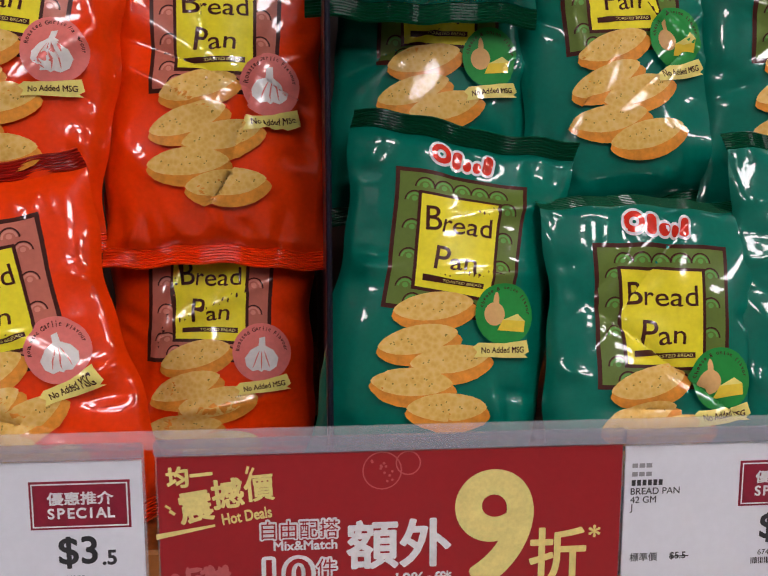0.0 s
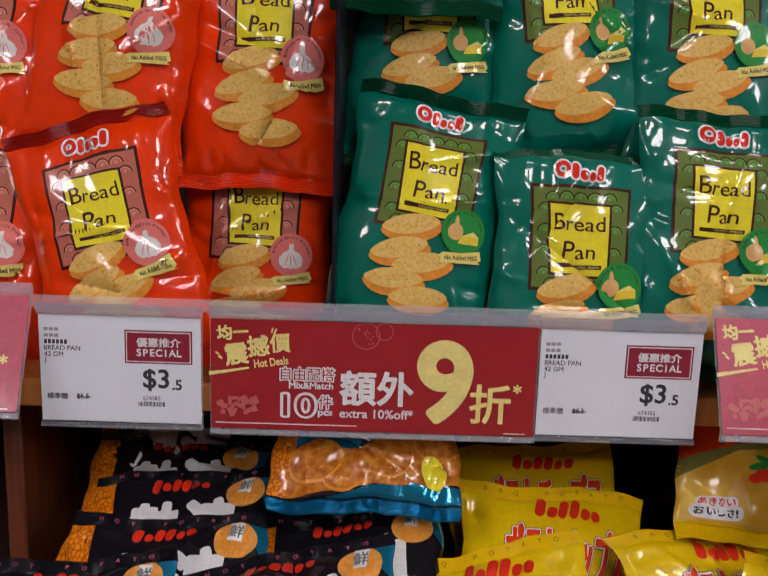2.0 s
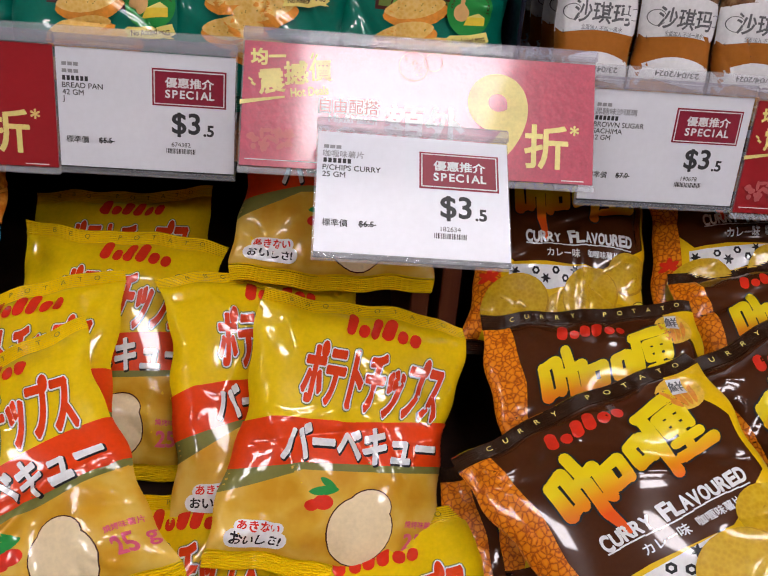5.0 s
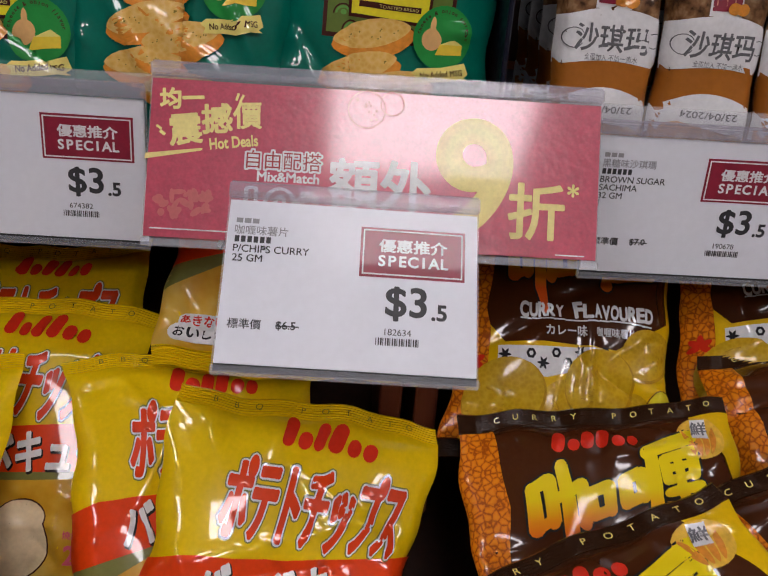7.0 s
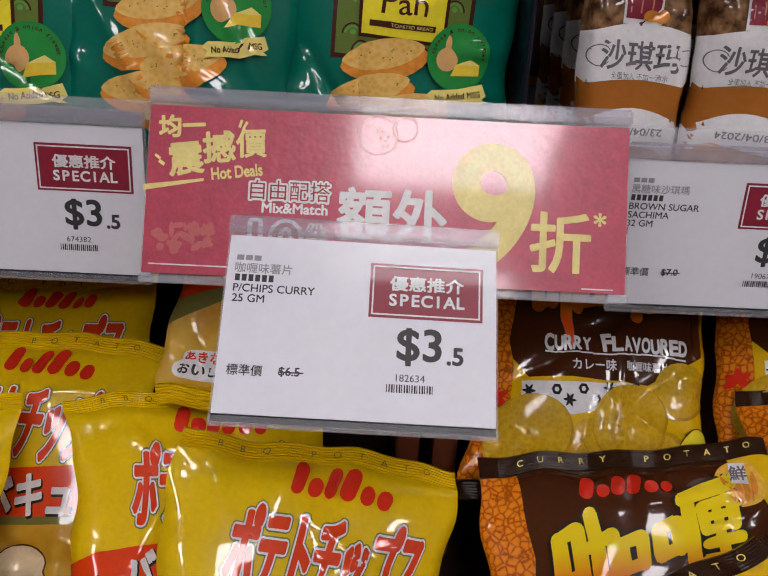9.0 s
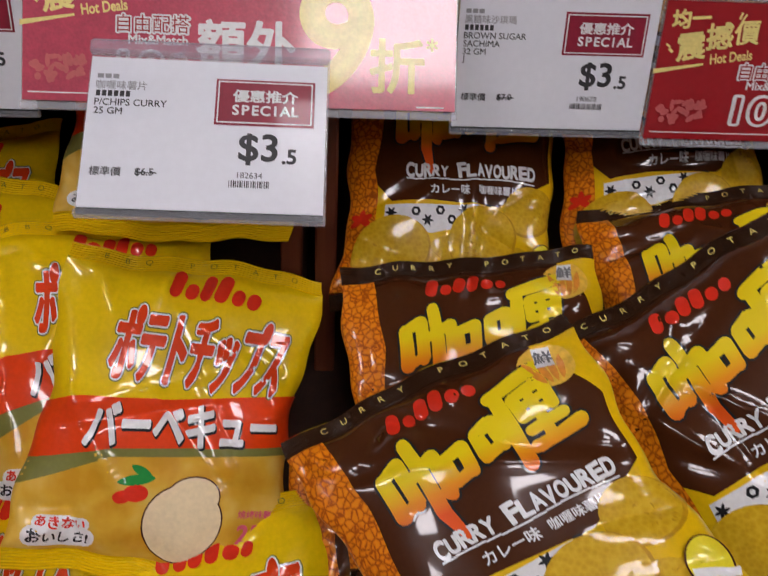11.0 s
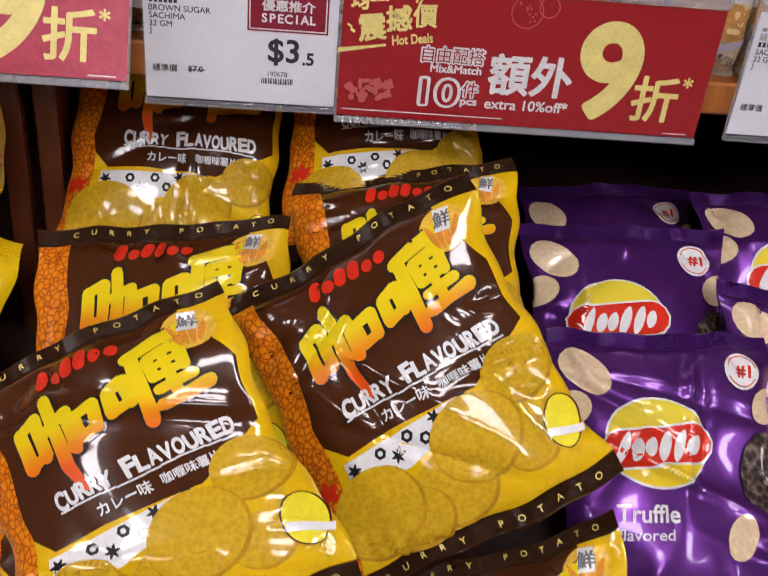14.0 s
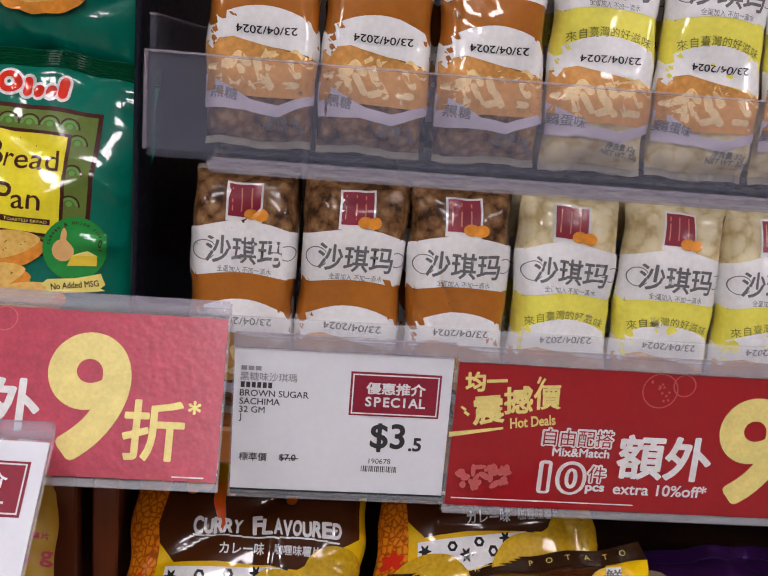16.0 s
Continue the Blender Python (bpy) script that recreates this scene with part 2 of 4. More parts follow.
def box(x0, y0, z0, x1, y1, z1, bevel=0.0, segments=1):
    bm = bmesh.new()
    bmesh.ops.create_cube(bm, size=1)
    bmesh.ops.scale(bm, vec=(x1 - x0, y1 - y0, z1 - z0), verts=bm.verts)
    bmesh.ops.translate(bm, vec=((x0 + x1) / 2, (y0 + y1) / 2, (z0 + z1) / 2), verts=bm.verts)
    if bevel:
        bmesh.ops.bevel(bm, geom=bm.edges[:], offset=bevel, segments=segments, affect="EDGES")
    return bm


def thing(name, m, label, category, group="", kind=""):
    ob = new(name)
    ob.empty_display_size = 0.02
    ob.matrix_world = m
    return tagged(ob, label, category, group, kind)


# ---- flat artwork: (points, triangles) in metres, x right and y up ----
TEXTS = {}


def glyphs(body, bold=0.0, shear=0.0, wide=1.0):
    """Flat lettering one unit high; bold adds a stroke of that half-width along every outline, wide times as much across."""
    key = (body, bold, shear, wide)
    if key in TEXTS:
        return TEXTS[key]
    cu = bpy.data.curves.new("lettering", "FONT")
    cu.body, cu.size, cu.shear, cu.resolution_u = body, 1.0, shear, 12 if body == "9" else 4
    cu.align_x, cu.align_y = "LEFT", "BOTTOM_BASELINE"
    ob = new("lettering", cu)
    me = ob.evaluated_get(bpy.context.evaluated_depsgraph_get()).to_mesh()
    me.calc_loop_triangles()
    v = np.array([(*k.co[:2], 0.0) for k in me.vertices], dtype=float).reshape(-1, 3)
    t = np.array([k.vertices[:] for k in me.loop_triangles], dtype=int).reshape(-1, 3)
    bpy.data.objects.remove(ob)
    bpy.data.curves.remove(cu)
    if bold > 0:
        seen = {}
        for tri in t:
            for i in range(3):
                e = tuple(sorted((tri[i], tri[(i + 1) % 3])))
                seen[e] = seen.get(e, 0) + 1
        rng = random.Random(len(v))
        vs, ts = [tuple(k) for k in v], [tuple(k) for k in t]
        ring6 = [(wide * bold * math.cos(k * math.pi / 4), bold * math.sin(k * math.pi / 4)) for k in range(8)]
        rim = set()
        for (i, j), n in seen.items():
            if n != 1:
                continue
            d = v[j, :2] - v[i, :2]
            ln = math.hypot(*d)
            if ln < 1e-6:
                continue
            nx, ny, h, k = -d[1] / ln * bold * wide, d[0] / ln * bold, -rng.uniform(0.00002, 0.00011), len(vs)
            vs += [(v[i, 0] + nx, v[i, 1] + ny, h), (v[i, 0] - nx, v[i, 1] - ny, h), (v[j, 0] - nx, v[j, 1] - ny, h), (v[j, 0] + nx, v[j, 1] + ny, h)]
            ts += [(k, k + 1, k + 2), (k, k + 2, k + 3)]
            rim |= {i, j}
        for i in sorted(rim):
            h, k = -rng.uniform(0.00002, 0.00011), len(vs)
            vs += [(v[i, 0] + x, v[i, 1] + y, h) for x, y in ring6]
            ts += [(k, k + m, k + m + 1) for m in range(1, 7)]
        v, t = np.array(vs), np.array(ts)
    TEXTS[key] = (v, t)
    return TEXTS[key]


def text(body, x, y, size, bold=0.0, rot=0.0, align=0.5, width=None, shear=0.0, flip=False, wide=1.0):
    """Lettering with its middle (align 0.5) or left end (0) at x, y; width squeezes it to a length."""
    v, t = glyphs(body, max(bold, 0), shear, wide)
    v0, _ = glyphs(body, 0.0, shear)
    lo, hi = v0.min(0), v0.max(0)
    sx = width / (hi[0] - lo[0]) if width else size
    f = -1 if flip else 1
    w = (v - [lo[0] + align * (hi[0] - lo[0]), (lo[1] + hi[1]) / 2, 0]) * [sx * f, size * f, 1]
    return turn((w, t), x, y, rot)


def deep(v):
    return v if v.shape[1] == 3 else np.c_[v, np.zeros(len(v))]


def turn(g, x, y, rot=0.0):
    c, s = math.cos(radians(rot)), math.sin(radians(rot))
    v = deep(np.asarray(g[0], dtype=float))
    return np.c_[v[:, :2] @ np.array([[c, s], [-s, c]]) + [x, y], v[:, 2]], g[1]


def deeper(g, d):
    return deep(g[0]) - [0, 0, d], g[1]


def fan(pts):
    pts = np.asarray(pts, dtype=float)
    n = len(pts)
    return np.vstack([pts, pts.mean(0)]), np.array([[i, (i + 1) % n, n] for i in range(n)])


def oval(x, y, rx, ry, rot=0.0, n=20):
    a = np.arange(n) * 2 * math.pi / n
    return turn(fan(np.c_[rx * np.cos(a), ry * np.sin(a)]), x, y, rot)


def lens(x, y, rx, ry, rot=0.0, n=20):
    """A boat shape with pointed ends."""
    a = np.arange(n) * 2 * math.pi / n
    return turn(fan(np.c_[rx * np.cos(a), ry * np.sin(a) * np.abs(np.sin(a)) ** 0.3]), x, y, rot)


def ring(x, y, r0, r1, n=18, a0=0.0, a1=360.0):
    a = np.radians(np.linspace(a0, a1, n + 1))
    v = np.vstack([np.c_[r0 * np.cos(a), r0 * np.sin(a)], np.c_[r1 * np.cos(a), r1 * np.sin(a)]]) + [x, y]
    m = n + 1
    return v, np.array([q for i in range(n) for q in ([i, i + m, i + m + 1], [i, i + m + 1, i + 1])])


def rect(x0, y0, x1, y1, rot=0.0):
    cx, cy = (x0 + x1) / 2, (y0 + y1) / 2
    return turn((np.array([(x0, y0), (x1, y0), (x1, y1), (x0, y1)]) - [cx, cy], np.array([[0, 1, 2], [0, 2, 3]])), cx, cy, rot)


def pill(x, y, w, h, rot=0.0):
    r = h / 2
    a = np.radians(np.r_[np.linspace(-90, 90, 7), np.linspace(90, 270, 7)])
    return turn(fan(np.c_[r * np.cos(a) + np.r_[[w / 2 - r] * 7, [r - w / 2] * 7], r * np.sin(a)]), x, y, rot)


def frame_of(x0, y0, x1, y1, w):
    return join([rect(x0, y0, x1, y0 + w), rect(x0, y1 - w, x1, y1), rect(x0, y0 + w, x0 + w, y1 - w), rect(x1 - w, y0 + w, x1, y1 - w)])


def poly(pts):
    bm = bmesh.new()
    f = bm.faces.new([bm.verts.new((x, y, 0)) for x, y in pts])
    bmesh.ops.triangulate(bm, faces=[f])
    bm.verts.index_update()
    v, t = np.array([q.co[:2] for q in bm.verts]), np.array([[k.index for k in q.verts] for q in bm.faces])
    bm.free()
    return v, t


def join(gs):
    vs, ts, n = [], [], 0
    for v, t in gs:
        vs.append(deep(v))
        ts.append(t + n)
        n += len(v)
    return np.vstack(vs), np.vstack(ts)


def strokes(x, y, w, h, n, seed, rot=0.0, lean=0.0, grow=0.0):
    """A row of plain rounded bars, the size of a maker's mark; grow fattens them all round."""
    out = []
    for i in range(n):
        cx, c, k = (i + 0.5) / n * w - w / 2, w / n, (1.0, 0.6, 0.95, 0.98, 0.6, 0.6)[(i + seed) % 6]
        out.append(turn(pill(0, 0, h * k + grow, min(c * 0.84, h * k * 0.95) + grow), cx, (k - 1) * h / 2, 86 + lean))
    return turn(join([(deep(v) - [0, 0, 0.00001 * i], t) for i, (v, t) in enumerate(out)]), x, y, rot)


def brush(lines, x, y, w, h, grow=0.0, rot=0.0, seed=1):
    """Brush characters: each line runs through points (x, y, width) of a unit square, with rounded ends."""
    r, out = random.Random(seed), []
    for ln in lines:
        q = [(a * w, b * h, c * 1.32 * w / 2 + grow) for a, b, c in ln]
        for (ax, ay, aw), (bx, by, bw) in zip(q, q[1:]):
            d = math.hypot(bx - ax, by - ay) or 1
            nx, ny = -(by - ay) / d, (bx - ax) / d
            g = (np.array([(ax + nx * aw, ay + ny * aw), (ax - nx * aw, ay - ny * aw), (bx - nx * bw, by - ny * bw), (bx + nx * bw, by + ny * bw)]), np.array([[0, 1, 2], [0, 2, 3]]))
            out.append((deep(g[0]) - [0, 0, r.uniform(0.00001, 0.0001)], g[1]))
        for cx, cy, cw in q:
            v, t = oval(cx, cy, cw, cw * r.uniform(0.8, 1.0), r.uniform(0, 90), 10)
            out.append((deep(v) - [0, 0, r.uniform(0.00001, 0.0001)], t))
    return turn(join(out), x, y, rot)


def jotted(body, x, y, size, width, seed, bold=0.06, rot=0.0):
    """Hand-cut capitals of uneven height along a line."""
    r, out, n = random.Random(seed), [], len(body)
    for i, ch in enumerate(body):
        if ch != " ":
            k = (1.12 if i == 0 or body[i - 1] == " " else 0.95) * r.uniform(0.95, 1.06)
            out.append(text(ch, (i + 0.5) / n * width - width / 2, r.uniform(-0.03, 0.05) * size, size * k, bold, r.uniform(-5, 5), width=0.84 * width / n))
    return turn(join(out), x, y, rot)


def finer(g, edge):
    """Split triangles until no edge is longer than edge, with no gaps between neighbours."""
    v, t = [tuple(p) for p in deep(g[0])], [tuple(q) for q in g[1]]
    for _ in range(7):
        mids, out, done = {}, [], True

        def mid(a, b):
            if (v[a][0] - v[b][0]) ** 2 + (v[a][1] - v[b][1]) ** 2 <= edge * edge:
                return None
            k = (a, b) if a < b else (b, a)
            if k not in mids:
                mids[k] = len(v)
                v.append(tuple((i + j) / 2 for i, j in zip(v[a], v[b])))
            return mids[k]

        for a, b, c in t:
            ab, bc, ca = mid(a, b), mid(b, c), mid(c, a)
            n = (ab is not None) + (bc is not None) + (ca is not None)
            if n == 0:
                out.append((a, b, c))
                continue
            done = False
            if n == 3:
                out += [(a, ab, ca), (ab, b, bc), (ca, bc, c), (ab, bc, ca)]
            elif n == 1:
                if bc is not None:
                    a, b, c, ab = b, c, a, bc
                elif ca is not None:
                    a, b, c, ab = c, a, b, ca
                out += [(a, ab, c), (ab, b, c)]
            else:
                if ab is None:
                    a, b, c, ab, bc = b, c, a, bc, ca
                elif bc is None:
                    a, b, c, ab, bc = c, a, b, ca, ab
                out += [(a, ab, c), (ab, bc, c), (ab, b, bc)]
        t = out
        if done:
            break
    return np.array(v, dtype=float), np.array(t, dtype=int)


# ---- a filled film bag ----
class Surface:
    """The front skin of one pack: a pillow with a flat seal at each end, creases and dents of its own."""

    def __init__(self, W, H, T, seed, seal=0.06, boxy=2.6, creases=16, amp=0.0022, curl=0.0, pull=0.06, slump=0.0, warp=(1, 1, 0)):
        self.warp = warp
        r = np.random.RandomState(seed)
        self.W, self.H, self.T, self.seal, self.boxy, self.curl, self.pull, self.slump = W, H, T, seal, boxy, curl, pull, slump
        self.cr = [(r.uniform(-0.85, 0.85), r.uniform(-0.9, 0.9), r.uniform(0, math.pi), r.uniform(0.3, 0.85), r.uniform(0.03, 0.07), r.choice([-1, 1]) * r.uniform(0.4, 1.2) * amp) for _ in range(creases // 3)]
        for _ in range(creases):
            e = r.choice([-1, 1])
            self.cr.append((r.uniform(-0.95, 0.95), e * r.uniform(0.78, 0.92), math.pi / 2 + r.uniform(-0.6, 0.6), r.uniform(0.1, 0.3), r.uniform(0.025, 0.05), r.choice([-1, 1]) * r.uniform(0.5, 1.0) * amp))
        for _ in range(creases // 3):
            e = r.choice([-1, 1])
            self.cr.append((e * r.uniform(0.7, 0.95), r.uniform(-0.8, 0.8), r.uniform(-0.6, 0.6), r.uniform(0.1, 0.3), r.uniform(0.03, 0.06), r.choice([-1, 1]) * r.uniform(0.5, 1.0) * amp))
        self.ph = r.uniform(0, 6.28, 8)
        self.ears = r.uniform(-1, 1, 4) * 0.007 * (W / 0.12) ** 2
        self.dents = [(r.uniform(-0.7, 0.7), r.uniform(-0.75, 0.75), r.uniform(0.18, 0.45), r.uniform(-1.1, 0.9) * amp) for _ in range(4)]

    def at(self, u, v, side=-1):
        a, b = np.clip(2 * u / self.W, -1, 1), np.clip(2 * v / self.H, -1, 1)
        bb = np.clip(np.abs(b) / (1 - 2 * self.seal), 0, 1)
        drop = 1 + self.slump * -b
        th = self.T * np.maximum(1 - np.abs(a) ** self.boxy, 0) ** 0.55 * np.maximum(1 - bb ** self.boxy, 0) ** 0.6 * drop
        w = np.zeros_like(a)
        for a0, b0, an, L, wd, am in self.cr:
            da, db = (a - a0), (b - b0) * self.H / self.W
            l, d = da * math.cos(an) + db * math.sin(an), -da * math.sin(an) + db * math.cos(an)
            w = w + am * np.exp(-(np.sqrt(d * d + 0.0005) - 0.0224) / wd) * np.exp(-((l / L) ** 2))
        p = self.ph
        w = w + 0.0012 * (np.sin(3.1 * a + 2.2 * b + p[0]) + np.sin(-2.4 * a + 4.3 * b + p[1]))
        for a0, b0, wd, am in self.dents:
            w = w + am * np.exp(-(((a - a0) ** 2 + ((b - b0) * self.H / self.W) ** 2) / wd ** 2))
        edge = np.clip((1 - np.abs(a)) * 6, 0, 1) * np.clip((1 - bb) * 7, 0.0, 1)
        flat = 0.0016 * np.sin(4 * a + p[2]) + 0.0009 * np.sin(9 * a + p[3])
        over = np.maximum(np.abs(b) - (1 - 2 * self.seal), 0) * self.H / 2
        y = flat * bb ** 2 + side * (th + w * edge * (1 if side < 0 else 0.6))
        y = y + np.where(b > 0, self.curl, -0.2 * self.curl) * over
        e = self.ears
        y = y + np.abs(b) ** 5 * np.abs(a) ** 4 * np.where(b > 0, np.where(a > 0, e[0], e[1]), np.where(a > 0, e[2], e[3]))
        k = self.W / 0.12
        x = a * self.W / 2 * (1 - self.pull * (1 - bb ** 2)) + k * (0.0016 * np.sin(6 * b + p[4]) + 0.0008 * np.sin(15 * b + p[6])) * a ** 3
        z = b * self.H / 2 - np.where(b > 0, 0.25, 0) * abs(self.curl) * over + k * (0.0016 * np.sin(4 * a + p[5]) + 0.0006 * np.sin(13 * a + p[7])) * bb ** 3 * np.sign(b)
        sx, sz, sh = self.warp
        return np.stack([x * sx + z * sh, y, z * sz], -1)

    def lifted(self, u, v, h):
        e = 0.0006
        p = self.at(u, v)
        n = np.cross(self.at(u + e, v) - self.at(u - e, v), self.at(u, v + e) - self.at(u, v - e))
        n /= np.maximum(np.linalg.norm(n, axis=-1, keepdims=True), 1e-12)
        n = np.where(n[..., 1:2] > 0, -n, n)
        return p + n * h


def sheet(sf, u0, u1, v0, v1, nx, ny, side):
    U, V = np.meshgrid(np.linspace(u0, u1, nx), np.linspace(v1, v0, ny))
    P = sf.at(U.ravel(), V.ravel(), side)
    i = np.arange(nx * ny).reshape(ny, nx)
    q = np.stack([i[:-1, :-1], i[1:, :-1], i[1:, 1:], i[:-1, 1:]], -1).reshape(-1, 4)
    return P, (q if side < 0 else q[:, ::-1]), np.c_[U.ravel() / sf.W + 0.5, V.ravel() / sf.H + 0.5]


UNDER = {"lettering": "name_panel", "badge_picture": "badge", "badge_lettering": "badge", "oval_sash": "oval_print", "ribbon_lettering": "ribbon", "border_print": "print_frame", "band_lettering": "red_band",
         "bubble_lettering": "bubble", "hexagon_print": "check_band", "logo_swoosh": "logo_band", "flavour_lettering": "flavour_band", "date_lettering": "date_dome"}


def bag(name, m, sf, base, seal_top, seal_bottom, art, label, category, group, nx=43, ny=63):
    ob = thing(name, m, label, category, group)
    W, H, s = sf.W, sf.H, sf.seal
    v0, v1 = -H / 2 + s * H, H / 2 - s * H
    F, Q, UV = sheet(sf, -W / 2, W / 2, v0, v1, nx, ny, -1)
    F2, Q2, UV2 = sheet(sf, -W / 2, W / 2, v0, v1, nx, ny, 1)
    raw("body", np.vstack([F, F2]), np.vstack([Q, Q2 + len(F)]), base, ob, uvs=np.vstack([UV, UV2]), smooth=True)
    for nm, a, b, material in (("top_seal", v1, H / 2, seal_top), ("bottom_seal", -H / 2, v0, seal_bottom)):
        P, Q, UV = sheet(sf, -W / 2, W / 2, a, b, nx, 15, -1)
        k = np.arange(len(P)) // nx
        P[:, 1] += np.where(k % 2 == 0, 0.00045, -0.00045)
        P2 = P + [0, 0.0007, 0]
        n = len(P)
        rim = [[j, j + 1, n + j + 1, n + j] for j in range(nx - 1)] + [[n + j, n + j + 1, j + 1, j] for j in range(14 * nx, 15 * nx - 1)]
        raw(nm, np.vstack([P, P2]), np.vstack([Q, Q[:, ::-1] + n, np.array(rim)]), material, ob, uvs=np.vstack([UV, UV]), smooth=False)
    made = {}
    for nm, material, layer, (v, t), lab in art:
        P = sf.lifted(v[:, 0], v[:, 1], (0.00035 + 0.00022 * layer + v[:, 2])[:, None])
        made[nm] = raw(nm, P, t, material, made.get(UNDER.get(nm), ob), lab, uvs=np.c_[v[:, 0] / W + 0.5, v[:, 1] / H + 0.5], smooth=True)
    return ob


def art_set(items, edge=0.0032):
    return [(nm, material, layer, finer(g, edge), lab) for nm, material, layer, g, lab in items]


# ---- printed artwork of each kind of pack ----
def bread_art(ring_mat, frame_mat, badge_mat, garlic):
    it = []
    it.append(("print_frame", INK_BROWN, 0, rect(-0.0315, -0.0065, 0.0315, 0.0585), ""))
    it.append(("print_frame", frame_mat, 1, rect(-0.0295, -0.0045, 0.0295, 0.0565), "patterned border print"))
    rings, dots = [], []
    for j in range(9):
        for i in range(7):
            x, y = -0.0264 + i * 0.0088 + (0.0044 if j % 2 else 0), -0.003 + j * 0.0066
            if abs(x) < 0.0262 and (abs(x) > 0.0185 or y > 0.0445 or y < 0.003):
                dots.append(oval(x, y + 0.001, 0.0014, 0.0012, 0, 10))
                rings.append(ring(x, y, 0.0041, 0.0048, 12, 0, 180))
                dots.append(ring(x, y, 0.0028, 0.0038, 12, 5, 175))
    it.append(("border_print", ring_mat, 2, join(dots), ""))
    it.append(("border_print", INK_BROWN, 2.4, join(rings), ""))
    it.append(("name_panel", INK_BROWN, 3, poly([(-0.0192, 0.0032), (0.0199, 0.0022), (0.0192, 0.0474), (-0.0204, 0.0482)]), ""))
    it.append(("name_panel", PANEL_YELLOW, 4, poly([(-0.0176, 0.0047), (0.0183, 0.0037), (0.0176, 0.046), (-0.0188, 0.0468)]), "yellow name panel"))
    it.append(("lettering", INK_BROWN, 5, join([text(c, x, y, k, 0.004, a, width=wd) for c, x, y, k, a, wd in (("B", -0.0122, 0.0362, 0.0158, 4, 0.0072), ("r", -0.0058, 0.0335, 0.0128, -6, 0.0036), ("e", -0.0003, 0.0332, 0.0122, 5, 0.0058), ("a", 0.0062, 0.0334, 0.0122, -4, 0.0055), ("d", 0.0126, 0.0352, 0.013, 3, 0.0056), ("P", -0.0062, 0.0186, 0.0158, -3, 0.0068), ("a", 0.0004, 0.0163, 0.0122, 6, 0.0056), ("n", 0.0072, 0.0168, 0.0122, -4, 0.0056))] + [rect(-0.0145, 0.0078, 0.0145, 0.0103)]), "dark brown lettering"))
    it.append(("lettering", RIBBON, 6.2, text("TOASTED BREAD", 0.004, 0.00905, 0.0019, 0.0, 0, width=0.0185), ""))
    for mt, layer, grow in ((INK_WHITE, 1, 0.0026), (INK_RED, 2, 0.0)):
        it.append(("maker_mark", mt, layer, join([ring(-0.0112, 0.0675, 0.0021 - grow / 2, 0.0047 + grow / 2, 20), strokes(0.0042, 0.0665, 0.0205, 0.0092, 4, 3, 0, 0, grow)]), ""))
    tops, crusts, specks = [], [], []
    r = random.Random(5)
    for k, (x, y, a) in enumerate(((-0.007, -0.004, 12), (-0.012, -0.0195, 16), (0.004, -0.0262, 12), (-0.012, -0.0385, 3), (0.006, -0.0475, 6))):
        crusts.append((k, lens(x + 0.0007, y - 0.0019, 0.0202, 0.0086, a)))
        tops.append((k, lens(x - 0.0004, y + 0.001, 0.0188, 0.0063, a + 2)))
        for _ in range(10):
            q, d = r.uniform(-0.8, 0.8), r.uniform(-0.5, 0.5)
            c, s = math.cos(radians(a)), math.sin(radians(a))
            px, py = q * 0.0165, d * 0.0055 * (1 - abs(q))
            specks.append(oval(x + px * c - py * s, y + 0.0008 + px * s + py * c, 0.00042, 0.00032, r.uniform(0, 90), 6))
    order = (0, 1, 2, 3, 4)
    for k in order:
        it.append(("bread_picture", BREAD_CRUST, 6 + k * 0.8, crusts[k][1], "printed toasted bread slice"))
        it.append(("bread_picture", BREAD_TOP, 6.4 + k * 0.8, tops[k][1], ""))
    it.append(("herb_print", SPECK, 10.5, join(specks), ""))
    it.append(("badge", badge_mat, 11, oval(0.0262, -0.0015, 0.0143, 0.0143, 0, 28), "round flavour badge"))
    if garlic:
        it.append(("badge_picture", GARLIC, 12, poly([(0.0262 + x * 0.0082, -0.0042 + y * 0.0066) for x, y in ((-0.15, 1.5), (0.2, 1.6), (0.22, 0.95), (0.7, 0.62), (1, 0.05), (0.9, -0.6), (0.5, -0.95), (0.15, -0.85), (0, -1), (-0.2, -0.85), (-0.55, -0.95), (-0.92, -0.55), (-1, 0.05), (-0.65, 0.65), (-0.2, 0.95))]), "printed garlic bulb"))
        it.append(("badge_picture", BADGE_PINK, 12.6, join([lens(0.0235, -0.0045, 0.0046, 0.0003, 70), lens(0.0288, -0.0045, 0.0046, 0.0003, 110), lens(0.0262, -0.005, 0.0046, 0.0003, 90)]), ""))
        words = "Roasted Garlic Flavour"
    else:
        it.append(("badge_picture", ONION, 12, join([oval(0.0212, -0.0025, 0.005, 0.0052), lens(0.0212, 0.0036, 0.004, 0.0014, 95)]), "printed onion"))
        it.append(("badge_picture", CHEESE, 12.5, poly([(0.0235, -0.0095), (0.0365, -0.0085), (0.0365, -0.0035), (0.0255, -0.0045)]), "printed cheese wedge"))
        it.append(("badge_picture", RIBBON, 12.8, poly([(0.0255, -0.0045), (0.0365, -0.0035), (0.0325, -0.0008)]), ""))
        words = "cheese & onion flavor"
    arc = []
